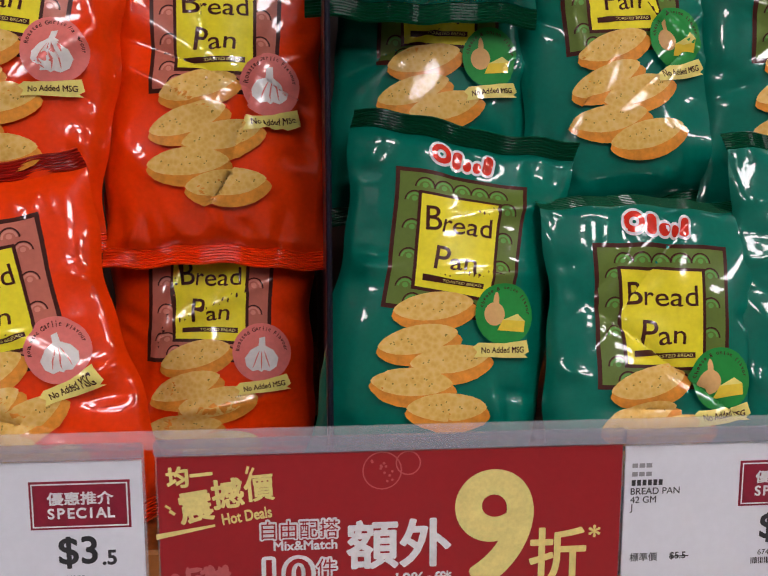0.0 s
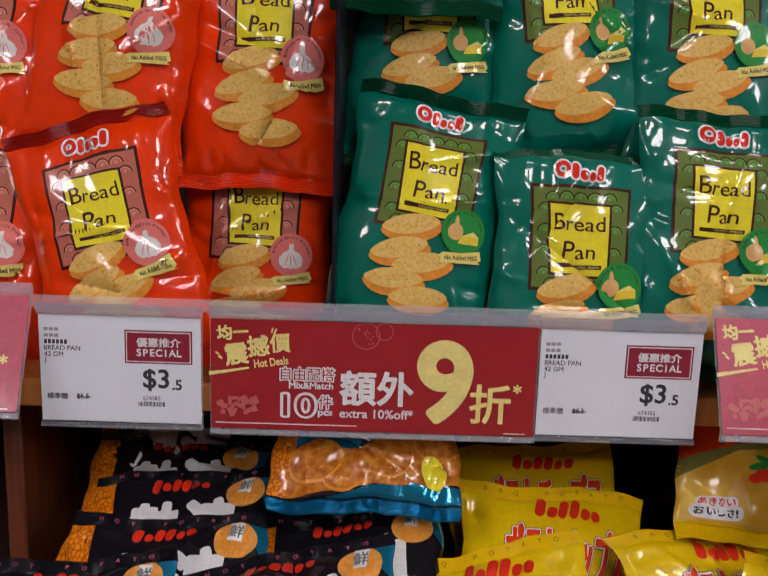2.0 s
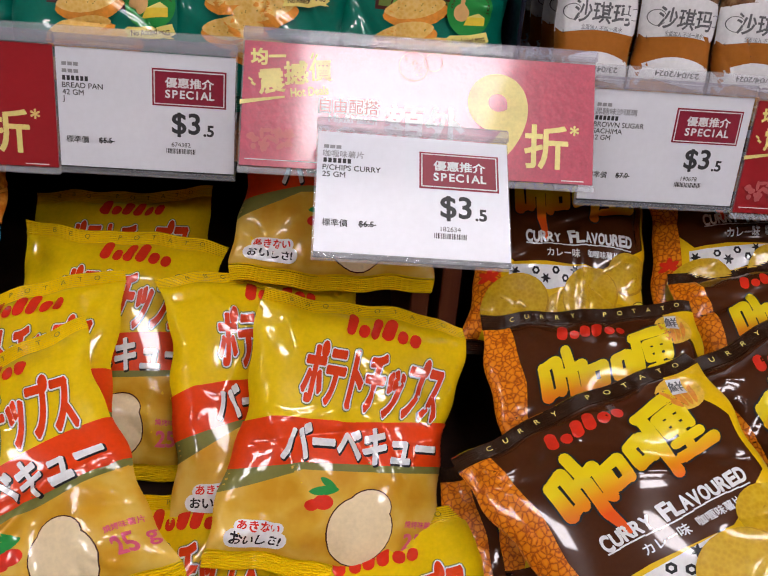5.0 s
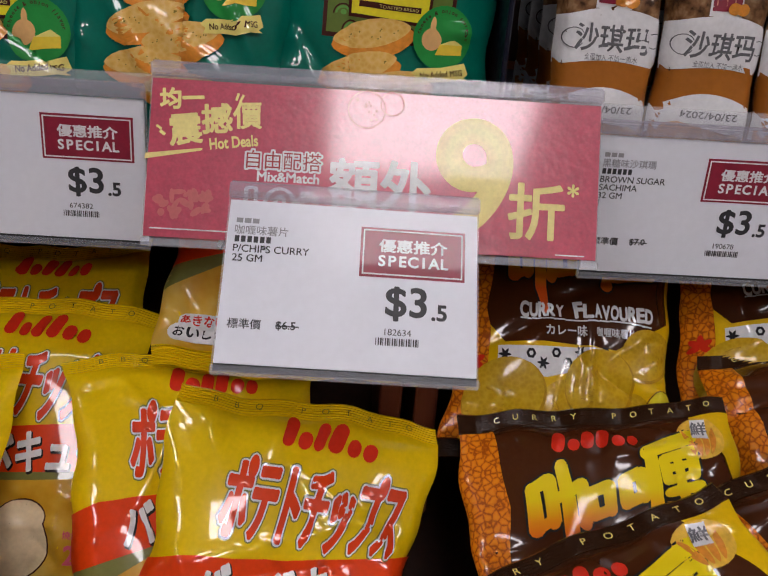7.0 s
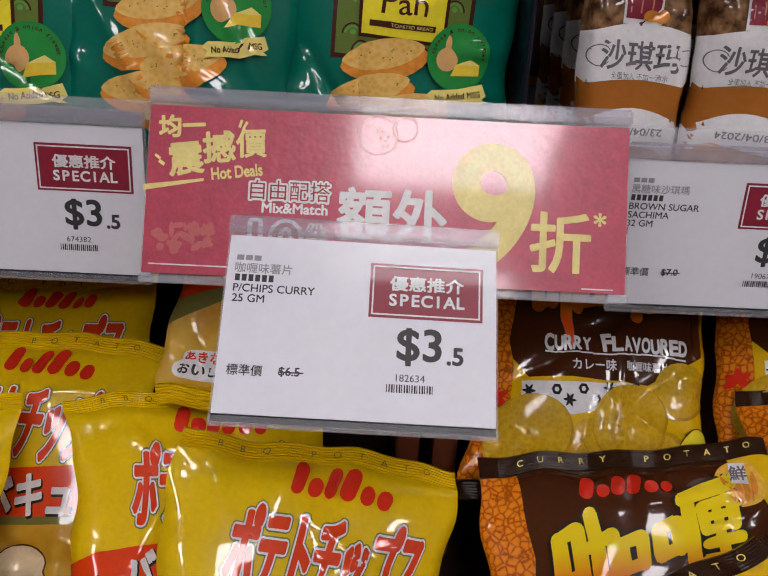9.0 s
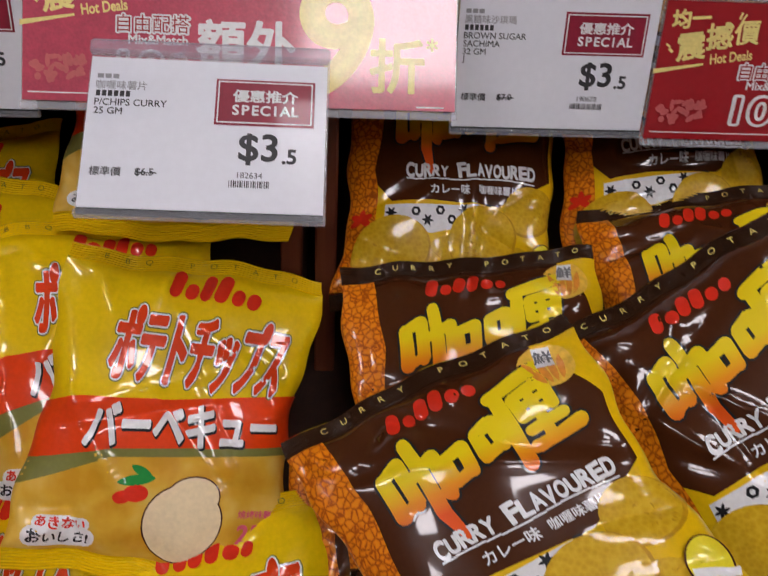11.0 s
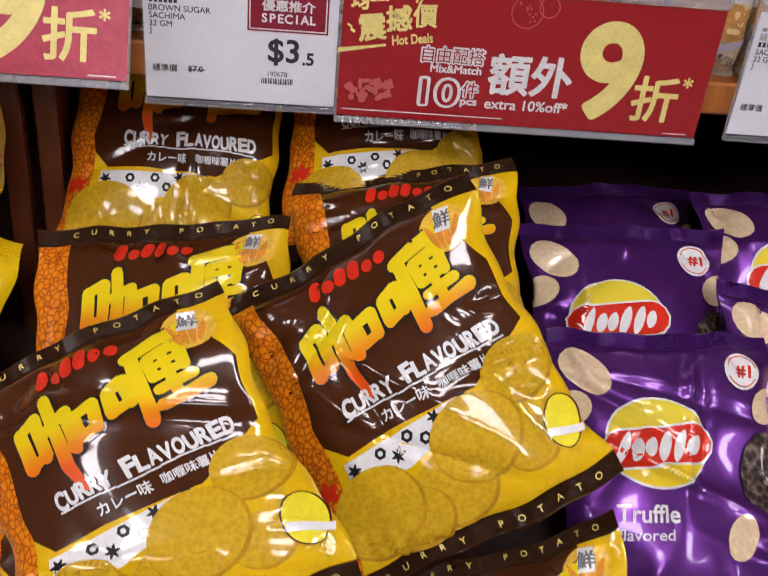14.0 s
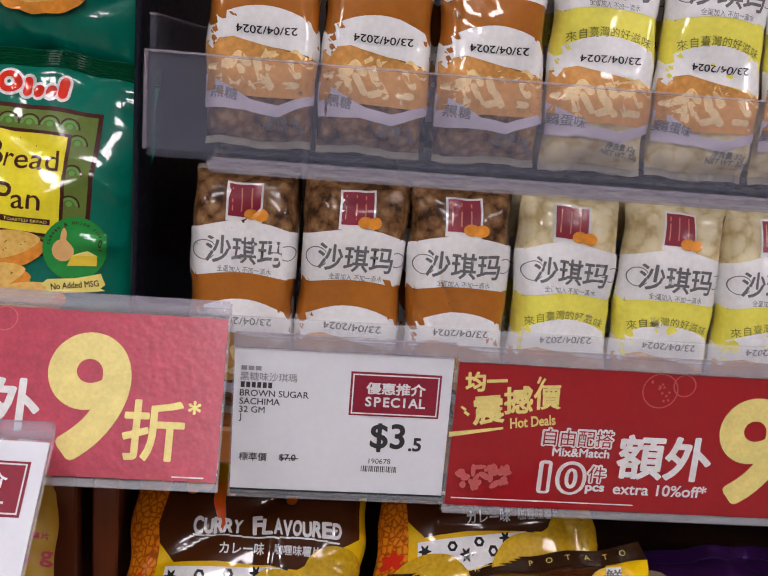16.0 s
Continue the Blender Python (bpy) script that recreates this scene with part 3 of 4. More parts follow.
    for i, ch in enumerate(words):
        if ch != " ":
            an = 172 - i * 164 / (len(words) - 1)
            arc.append(text(ch, 0.0262 + 0.0117 * math.cos(radians(an)), -0.0015 + 0.0117 * math.sin(radians(an)), 0.0026, 0.02, an - 90))
    it.append(("badge_lettering", INK_BROWN, 12, join(arc), ""))
    rib = [(0.013, -0.0195), (0.0155, -0.0172), (0.0275, -0.0158), (0.0385, -0.0128), (0.0405, -0.0178), (0.0385, -0.0195), (0.0405, -0.0205), (0.0285, -0.0222), (0.0145, -0.0237), (0.0155, -0.0212)]
    it.append(("ribbon", RIBBON, 12, poly([(x, y + 0.001) for x, y in rib]), "cream ribbon print"))
    it.append(("ribbon_lettering", INK_BROWN, 13, text("No Added MSG", 0.0275, -0.0178, 0.0038, 0.02, 9, width=0.0205), ""))
    return art_set(it)


W, H = 0.125, 0.156


def S(s, t):
    return (s - 0.5) * W, (0.5 - t) * H


def R(s0, t0, s1, t1):
    return rect((s0 - 0.5) * W, (0.5 - t1) * H, (s1 - 0.5) * W, (0.5 - t0) * H)


def Pg(*st):
    return poly([S(s, t) for s, t in st])


BRUSH_GA = [[(0.09, 0.76, 0.13), (0.05, 0.28, 0.15)], [(0.09, 0.76, 0.1), (0.31, 0.84, 0.13), (0.27, 0.32, 0.13)], [(0.05, 0.28, 0.1), (0.27, 0.36, 0.1)],
            [(0.36, 0.6, 0.1), (0.68, 0.72, 0.12), (0.63, 0.24, 0.12), (0.55, 0.3, 0.08)], [(0.49, 1.0, 0.12), (0.49, 0.6, 0.13), (0.44, 0.1, 0.13), (0.5, -0.22, 0.08)],
            [(0.76, 0.6, 0.11), (0.75, 0.32, 0.11)], [(0.76, 0.6, 0.1), (0.99, 0.64, 0.12), (0.96, 0.34, 0.11)], [(0.75, 0.32, 0.1), (0.96, 0.36, 0.1)]]
BRUSH_LEI = [[(0.06, 0.56, 0.12), (0.04, 0.26, 0.13)], [(0.06, 0.56, 0.1), (0.26, 0.62, 0.12), (0.24, 0.3, 0.11)], [(0.04, 0.26, 0.1), (0.24, 0.32, 0.1)],
             [(0.36, 0.86, 0.11), (0.96, 1.0, 0.14)], [(0.42, 0.88, 0.12), (0.4, 0.45, 0.13), (0.36, -0.04, 0.12)],
             [(0.56, 0.74, 0.1), (0.56, 0.46, 0.1)], [(0.56, 0.74, 0.09), (0.9, 0.8, 0.11), (0.88, 0.48, 0.1)], [(0.56, 0.6, 0.07), (0.88, 0.64, 0.07)], [(0.56, 0.46, 0.08), (0.88, 0.5, 0.08)],
             [(0.72, 0.74, 0.08), (0.72, 0.14, 0.1)], [(0.55, 0.3, 0.09), (0.93, 0.34, 0.1)], [(0.5, 0.1, 0.12), (0.78, 0.13, 0.1), (1.05, 0.17, 0.13)]]


def badge_prints(x, y, r, disc):
    """A round badge with a bundle of printed chip sticks under a white tag."""
    sticks = [lens(x + dx * r, y - 0.2 * r, 0.62 * r, 0.13 * r, 90 - 38 * dx) for dx in (-0.5, -0.2, 0.12, 0.45)]
    return [("corner_badge", disc, 2, oval(x, y, r, r * 0.98, 0, 24), "round badge print"), ("badge_picture", BREAD_CRUST, 3, join([(deep(v) + [0, 0, 0.00002 * i], t) for i, (v, t) in enumerate(sticks)]), ""),
            ("badge_lettering", INK_WHITE, 4, rect(x - 0.3 * r, y - 0.1 * r, x + 0.34 * r, y + 0.85 * r, -8), ""), ("badge_lettering", GREY_INK, 5, text("鮮", x + 0.02 * r, y + 0.38 * r, 0.72 * r, 0.02, -8), "")]


def curry_art():
    it = [("side_print", ORANGE_PATTERN, 0, Pg((0.0, 0.065), (0.13, 0.065), (0.15, 0.3), (0.12, 0.5), (0.15, 0.7), (0.1, 0.935), (0.0, 0.935)), "orange scroll-patterned edge"),
          ("side_print", CURRY_YELLOW, 0, Pg((0.965, 0.065), (1, 0.065), (1, 0.935), (0.97, 0.5)), "yellow edge"),
          ("lower_print", CURRY_YELLOW, 1, Pg((0.13, 0.56), (0.2, 0.615), (0.38, 0.6), (0.72, 0.6), (0.93, 0.5), (1, 0.46), (1, 0.935), (0.08, 0.935), (0.13, 0.7)), "yellow lower field"),
          ("check_band", INK_WHITE, 2, Pg((0.17, 0.63), (0.68, 0.6), (0.69, 0.65), (0.4, 0.72), (0.17, 0.72)), "white hexagon pattern")]
    hexes = []
    for i in range(9):
        x, y = S(0.2 + i * 0.058, 0.672 - 0.006 * i + (0.022 if i % 2 else -0.012))
        hexes.append(ring(x, y, 0.0013, 0.0029, 6) if i % 3 else join([lens(x, y, 0.0036, 0.0009, a) for a in (0, 60, 120)]))
    it.append(("hexagon_print", INK_BLACK, 3, join(hexes), ""))
    for k, (s, t, r) in enumerate(((0.87, 0.6, 0.0165), (0.8, 0.8, 0.013), (0.5, 0.82, 0.019), (0.64, 0.72, 0.0215), (0.33, 0.86, 0.017), (0.22, 0.79, 0.0225))):
        x, y = S(s, t)
        it.append(("chip_picture", CHIP_EDGE, 4 + k * 0.7, oval(x + 0.0006, y - 0.0009, r, r * 0.86, 20, 26), ""))
        it.append(("chip_picture", CHIP_PRINT, 4.35 + k * 0.7, oval(x, y, r * 0.96, r * 0.83, 20, 26), "printed potato chip"))
    x, y = S(0.07, 0.69)
    it.append(("flower_print", INK_RED, 4, join([lens(x + 0.003 * math.cos(radians(a)), y + 0.003 * math.sin(radians(a)), 0.0036, 0.0018, a) for a in (90, 30, 150, 210, 330)]), ""))
    x, y = S(0.93, 0.79)
    it.append(("oval_print", INK_BROWN, 9.2, oval(x, y, 0.0079, 0.0119, -14, 24), ""))
    it.append(("oval_print", PANEL_YELLOW, 9.6, oval(x, y, 0.0073, 0.0113, -14, 24), "plain yellow oval print"))
    it.append(("oval_sash", INK_WHITE, 10.2, rect(x - 0.0078, y - 0.0062, x + 0.0072, y - 0.0028, -22), ""))
    x, y = S(0.48, 0.12)
    it.append(("maker_mark", INK_RED, 1, strokes(x, y, 0.039, 0.0102, 6, 6, 2, -12), ""))
    x, y = S(0.55, 0.305)
    for mt, layer, grow, lab in ((INK_BLACK, 2, 0.0011, ""), (TITLE_GRADE, 3, 0.0, "yellow to orange brush character")):
        it.append(("title_character", mt, layer, brush(BRUSH_GA, x - 0.0405, y - 0.0215, 0.037, 0.037, grow, 5, 3), lab))
        it.append(("title_character", mt, layer, brush(BRUSH_LEI, x + 0.0005, y - 0.0125, 0.039, 0.036, grow, 5, 4), lab))
    x, y = S(0.575, 0.487)
    wave = [(x - 0.039 + 0.0065 * i, y - 0.0062 + 0.0042 * i / 12 + 0.0006 * math.sin(i * 0.9)) for i in range(13)]
    rule = [rect(ax, (ay + by) / 2 - 0.0004, bx, (ay + by) / 2 + 0.0004, 3) for (ax, ay), (bx, by) in zip(wave, wave[1:])]
    it.append(("lettering", INK_WHITE, 3, join([jotted("CURRY FLAVOURED", x, y + 0.001, 0.0104, 0.079, 4, 0.045, 3)] + rule + [text("カレー味", x - 0.012, y - 0.0106, 0.0062, 0.02, 3), text("咖喱味薯片", x + 0.017, y - 0.0088, 0.0052, 0.02, 3)]), "white lettering"))
    x, y = S(0.86, 0.13)
    it.append(("corner_badge", CURRY_YELLOW, 1, Pg((0.84, 0.065), (1, 0.065), (0.98, 0.3)), ""))
    it += badge_prints(x, y - 0.002, 0.0112, TITLE_YELLOW)
    it.append(("edge_lettering", RIBBON, 1, join([text(c, -0.044 + i * 0.0088, H / 2 - 0.0045, 0.0042, 0) for i, c in enumerate("CURRY-POTATO") if c != "-"]), ""))
    it.append(("edge_lettering", RIBBON, 1, join([text(c, -0.044 + i * 0.0088, -H / 2 + 0.0045, 0.0042, 0) for i, c in enumerate("CURRY-POTATO") if c != "-"]), ""))
    return art_set(it, 0.0036)


def barbecue_art():
    it = [("picture_field", PHOTO_CREAM, 0, Pg((0.0, 0.66), (0.3, 0.625), (0.6, 0.61), (1, 0.58), (1, 0.935), (0, 0.935)), "printed barbecue picture"),
          ("olive_band", OLIVE, 1, Pg((0.0, 0.66), (0.3, 0.6), (0.7, 0.58), (1, 0.56), (1, 0.59), (0.7, 0.615), (0.3, 0.64), (0.0, 0.75)), ""),
          ("red_band", BAND_RED, 2, Pg((0.0, 0.5), (0.1, 0.475), (0.5, 0.455), (1, 0.405), (1, 0.565), (0.7, 0.59), (0.3, 0.615), (0.0, 0.67)), "red band")]
    x, y = S(0.56, 0.53)
    it.append(("band_lettering", INK_BLACK, 3, text("バーベキュー", x + 0.0006, y - 0.0007, 0.0225, 0.065, 4, width=0.092), ""))
    it.append(("band_lettering", INK_WHITE, 4, text("バーベキュー", x, y, 0.0225, 0.04, 4, width=0.092), "white characters"))
    x, y = S(0.56, 0.305)
    for k, (mt, bold) in enumerate(((OLIVE, 0.07), (INK_WHITE, 0.053), (BAND_RED, 0.03))):
        it.append(("title", mt, 3 + k, text("ポテトチップス", x, y, 0.0385, bold, -1, width=0.083, shear=0.2, wide=2.6), "red characters edged in white" if k == 2 else ""))
    x, y = S(0.575, 0.112)
    it.append(("maker_mark", INK_RED, 3, strokes(x, y, 0.045, 0.0135, 6, 6, -3, -8), ""))
    x, y = S(0.62, 0.8)
    for mt, layer, g in ((INK_BROWN, 2, 0.0007), (FACE_CREAM, 3, 0.0)):
        it.append(("round_print", mt, layer, join([deeper(oval(x, y - 0.002, 0.0182 + g, 0.0172 + g, 0, 28), 0), deeper(oval(x + 0.003, y + 0.0095, 0.0125 + g, 0.0095 + g, 8, 22), 0.00003)]), "plain cream round print" if g == 0 else ""))
    x, y = S(0.19, 0.87)
    it.append(("bubble", INK_WHITE, 3, join([pill(x, y + 0.003, 0.026, 0.0072), pill(x, y - 0.003, 0.033, 0.009)]), "white speech cloud"))
    it.append(("bubble_lettering", INK_RED, 4, text("あきない", x, y + 0.0036, 0.0054, 0.03, width=0.022), ""))
    it.append(("bubble_lettering", INK_BLACK, 4, text("おいしさ!", x, y - 0.003, 0.006, 0.03, width=0.027), ""))
    x, y = S(0.9, 0.82)
    it.append(("weight_lettering", PINK_INK, 3, join([text("25", x - 0.003, y - 0.003, 0.0125, 0.03), text("g", x + 0.0095, y - 0.004, 0.0105, 0.02), text("燒烤味薯片", x, y + 0.0065, 0.004, 0.02)]), "pink weight mark"))
    x, y = S(0.42, 0.7)
    it.append(("garnish", INK_GREEN, 2, join([lens(x, y, 0.009, 0.0025, 10), lens(x + 0.002, y + 0.004, 0.006, 0.002, -25)]), ""))
    it.append(("garnish", INK_RED, 2, join([oval(x + 0.001, y - 0.006, 0.006, 0.004), oval(x - 0.005, y - 0.008, 0.004, 0.003)]), ""))
    it.append(("edge_lettering", OLIVE, 1, join([text(c, -0.045 + i * 0.0102, H / 2 - 0.0048, 0.0045, 0) for i, c in enumerate("BBQ-POTATO") if c != "-"]), ""))
    return art_set(it, 0.0036)


def spicy_art():
    it = [("side_print", ORANGE_PATTERN, 0, Pg((0.0, 0.065), (0.12, 0.065), (0.1, 0.5), (0.13, 0.7), (0.1, 0.935), (0.0, 0.935)), "orange patterned edge"),
          ("picture_field", PHOTO_ORANGE, 1, Pg((0.1, 0.7), (0.45, 0.74), (0.62, 0.68), (0.78, 0.57), (1, 0.58), (1, 0.86), (0.5, 0.9), (0.1, 0.935)), "printed spicy potato chips"),
          ("blue_slash", INK_BLUE, 2, Pg((0.12, 0.665), (0.24, 0.65), (0.48, 0.715), (0.42, 0.75), (0.13, 0.76)), "blue foil stripe"),
          ("blue_edge", INK_BLUE, 1, Pg((0.5, 0.905), (0.78, 0.87), (1, 0.87), (1, 0.935), (0.3, 0.935)), "blue foil edge"),
          ("blue_corner", INK_BLUE, 1, Pg((0.86, 0.065), (1, 0.065), (1, 0.22)), "")]
    for k, (s, t, r) in enumerate(((0.62, 0.78, 0.017), (0.88, 0.7, 0.016), (0.4, 0.83, 0.017), (0.24, 0.8, 0.018))):
        x, y = S(s, t)
        it.append(("chip_picture", BREAD_CRUST, 3 + k * 0.7, oval(x, y - 0.001, r, r * 0.72, 15, 24), ""))
        it.append(("chip_picture", PHOTO_ORANGE, 3.4 + k * 0.7, oval(x, y, r * 0.95, r * 0.69, 15, 24), ""))
    x, y = S(0.48, 0.09)
    it.append(("maker_mark", INK_RED, 1, strokes(x, y, 0.041, 0.0102, 6, 6, 2, -12), ""))
    x, y = S(0.52, 0.34)
    it.append(("title", INK_WHITE, 2, text("熱浪", x, y, 0.05, 0.055, 3, width=0.076, shear=0.06), "white brush characters"))
    x, y = S(0.5, 0.575)
    it.append(("lettering", INK_WHITE, 2, join([text("HOT & SPICY", x, y, 0.0105, 0.05, 2, width=0.064), text("ホット&スパイシー  香辣味薯片", x + 0.002, y - 0.0095, 0.0044, 0.02, 2, width=0.058)]), "white lettering"))
    x, y = S(0.848, 0.138)
    it += badge_prints(x, y, 0.0132, BADGE_ORANGE)
    x, y = S(0.86, 0.82)
    it.append(("oval_print", PANEL_YELLOW, 8.5, oval(x, y, 0.0082, 0.0106, 20, 24), "plain yellow oval print"))
    it.append(("edge_lettering", PINK_INK, 1, join([text(c, -0.045 + i * 0.0102, H / 2 - 0.0048, 0.004, 0) for i, c in enumerate("HOT-POTATO") if c != "-"]), ""))
    return art_set(it, 0.0036)


def truffle_art():
    x, y = S(0.4, 0.42)
    it = [("maker_mark", INK_WHITE, 1, oval(x, y, 0.0305, 0.0245, 0, 32), ""),
          ("maker_mark", LOGO_YELLOW, 2, oval(x, y, 0.0292, 0.0232, 0, 32), "yellow sun disc"),
          ("logo_band", INK_WHITE, 3, turn(pill(0, 0, 0.066, 0.022), x, y - 0.002, 6), ""),
          ("logo_band", INK_RED, 4, turn(pill(0, 0, 0.0635, 0.0195), x, y - 0.002, 6), "red banner"),
          ("logo_swoosh", INK_WHITE, 5, join([turn(lens(0, 0, 0.0105 * k, 0.0032, 0, 14), x + dx, y - 0.003 + 0.1 * dx, 66) for dx, k in ((-0.021, 1.1), (-0.012, 0.62), (-0.005, 0.6), (0.003, 0.95), (0.012, 0.9), (0.02, 0.55))]), "")]
    x, y = S(0.84, 0.16)
    it.append(("badge", INK_WHITE, 2, oval(x, y, 0.0105, 0.0105, 0, 26), "round white badge"))
    it.append(("badge_lettering", INK_RED, 3, join([text("#1", x + 0.001, y, 0.0095, 0.04), ring(x, y, 0.0084, 0.009, 24, 20, 160), ring(x, y, 0.0084, 0.009, 24, 200, 340)]), ""))
    x, y = S(0.33, 0.655)
    it.append(("lettering", INK_WHITE, 2, join([text("Truffle", x, y, 0.0125, 0.02, width=0.034), text("flavored", x - 0.001, y - 0.0105, 0.008, 0.01, width=0.03)]), "white lettering"))
    for k, (s, t, rx, ry, a) in enumerate(((0.13, 0.17, 0.0145, 0.0112, -40), (0.03, 0.3, 0.0115, 0.0095, 20), (0.97, 0.27, 0.0125, 0.009, 40), (0.76, 0.72, 0.0135, 0.008, 55), (0.1, 0.9, 0.012, 0.009, 10))):
        x, y = S(s, t)
        it.append(("chip_picture", BEIGE_CHIP, 1 + 0.4 * k, oval(x, y, rx, ry, a, 18), "printed pale chip"))
    x, y = S(0.55, 0.9)
    it.append(("chip_picture", ONION, 3, lens(x, y, 0.015, 0.005, -8), "printed brown slice"))
    it.append(("truffle_picture", TRUFFLE, 3, Pg((0.83, 0.42), (0.9, 0.37), (1, 0.36), (1, 0.62), (0.92, 0.65), (0.8, 0.6), (0.79, 0.5)), "printed black truffle"))
    return art_set(it, 0.0026)


BW, BH = 0.0462, 0.1155


def bar_art(dark):
    def T(t):
        return BH * (0.5 - t)

    def dome(t0, t1, rise):
        xs = np.linspace(-1, 1, 13)
        return poly([(x * BW * 0.497, T(t0) + rise * (1 - x * x)) for x in xs] + [(x * BW * 0.497, T(t1) + rise * 0.6 * (1 - x * x)) for x in xs[::-1]])

    r = random.Random(9)
    strips = join([deeper(pill(r.uniform(-0.0165, 0.0165), T(r.uniform(0.665, 0.79)), r.uniform(0.007, 0.012), r.uniform(0.0024, 0.0036), r.uniform(-70, 70)), 0.00001 * i) for i in range(34)])
    band = BAR_BROWN if dark else BAR_YELLOW
    it = [("colour_band", band, 0, dome(0.4, 0.66, 0.002), ""),
          ("title_band", INK_WHITE, 1, dome(0.245, 0.425, 0.005), "white title band"),
          ("title", GREY_INK, 2, join([text("沙琪玛", 0.0005, T(0.315), 0.0125, 0.018, -1, width=0.033), ring(-0.0165, T(0.318), 0.0042, 0.0046, 16, 30, 330), ring(0.019, T(0.315), 0.003, 0.0034, 14, -120, 120)]), "grey script characters"),
          ("lettering", GREY_INK, 2, text("全蛋加入 不加一滴水", 0.001, T(0.388), 0.0031, 0.0, -1, width=0.024), ""),
          ("date_dome", INK_WHITE, 1, dome(0.565, 0.68, 0.0075), "white dome for the date"),
          ("noodle_picture", DOUGH_DARK, 2, poly([(-0.0222, T(0.635)), (-0.012, T(0.615)), (0.006, T(0.645)), (0.0222, T(0.68)), (0.0222, T(0.82)), (-0.0222, T(0.82))]), "printed fried dough strips"),
          ("dough_strip_print", DOUGH, 2.5, strips, ""),
          ("flavour_band", LAVENDER, 3, poly([(-0.0222, T(0.75)), (-0.004, T(0.83)), (0.008, T(0.845)), (0.0222, T(0.8)), (0.0222, T(0.835)), (0.008, T(0.885)), (-0.006, T(0.87)), (-0.0222, T(0.87))]), "lavender flavour band"),
          ("flavour_lettering", GREY_INK, 4, text("黑糖" if dark else "鷄蛋味", -0.0145, T(0.815), 0.0052, 0.01, -6), ""),
          ("small_lettering", GREY_INK, 2, join([text("NET WT. 32g", 0.0105, T(0.925), 0.003, 0.02, -4), text("淨含量 32g", 0.0105, T(0.898), 0.003, 0.02, -4)]), ""),
          ("date_lettering", INK_BLACK, 3, text("23/04/2024", 0.0015, T(0.585), 0.0044, 0.01, 0, width=0.0255, flip=True), "printed date"),
          ("mark_square", INK_WHITE, 1, rect(-0.0085, T(0.205), 0.0075, T(0.06)), ""),
          ("mark_square", TAG_RED, 2, rect(-0.0075, T(0.185), 0.0065, T(0.068)), "red square mark"),
          ("mark_square", RING_PINK, 3, join([rect(-0.0058 + 0.0042 * i, T(0.165), -0.0052 + 0.0042 * i, T(0.08)) for i in range(3)]), ""),
          ("mark_square", BREAD_CRUST, 4, oval(0.003, T(0.175), 0.0032, 0.0026), ""), ("mark_square", BREAD_CRUST, 4.5, oval(0.0072, T(0.178), 0.0032, 0.0026), "")]
    if not dark:
        arc = [text(c, -0.0165 + i * 0.0047, T(0.512) + 0.0032 * (1 - ((i - 3.5) / 3.5) ** 2), 0.0046, 0.0, 12 - i * 3.4) for i, c in enumerate("來自臺灣的好滋味")]
        it.append(("band_lettering", OLIVE, 1, join(arc), ""))
    return art_set(it, 0.006)


BADGE_ORANGE = film("badge_orange", (0.78, 0.33, 0.06), var=0.3)
ART_RED, ART_GREEN = bread_art(RING_PINK, FRAME_PINK, BADGE_PINK, True), bread_art(RING_GREEN, FRAME_GREEN, INK_GREEN, False)
ART_CURRY, ART_BBQ, ART_SPICY, ART_TRUFFLE = curry_art(), barbecue_art(), spicy_art(), truffle_art()
ART_BAR_DARK, ART_BAR_PALE = bar_art(True), bar_art(False)

# ---- the shelf unit ----
SHELF_Z, BOARD = 1.18, 0.018
LEFT, RIGHT, BACK_Y = -0.62, 1.25, 0.78


def board(name, bm, material, label, category="shelf"):
    me = bpy.data.meshes.new(name)
    bm.to_mesh(me)
    bm.free()
    me.materials.append(material)
    return tagged(new(name, me), label, category, kind="structure")


board("shelf_board", box(LEFT, 0.372, SHELF_Z - BOARD, RIGHT, BACK_Y, SHELF_Z, 0.0015), SHELF_WOOD, "orange-brown wooden shelf board carrying snack packs")
board("upper_shelf_board", box(LEFT, 0.42, 1.62, RIGHT, BACK_Y, 1.62 + BOARD, 0.0015), SHELF_WOOD, "orange-brown wooden shelf board above the packs")
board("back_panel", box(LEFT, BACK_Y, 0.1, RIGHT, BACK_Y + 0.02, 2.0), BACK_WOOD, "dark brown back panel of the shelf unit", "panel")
for nm, x in (("side_panel_1", LEFT - 0.02), ("side_panel_2", RIGHT)):
    board(nm, box(x, 0.05, 0.1, x + 0.02, BACK_Y + 0.02, 2.0), POST_WOOD, "red-brown wooden side panel of the shelf unit", "panel")
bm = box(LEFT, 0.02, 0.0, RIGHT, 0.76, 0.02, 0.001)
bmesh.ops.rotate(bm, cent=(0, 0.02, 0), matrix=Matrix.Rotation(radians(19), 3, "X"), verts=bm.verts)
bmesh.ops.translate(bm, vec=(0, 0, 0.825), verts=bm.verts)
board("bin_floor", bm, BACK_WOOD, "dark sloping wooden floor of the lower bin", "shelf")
board("bin_front", box(LEFT, 0.0, 0.1, RIGHT, 0.02, 0.9, 0.002), POST_WOOD, "red-brown wooden front board of the lower bin", "panel")
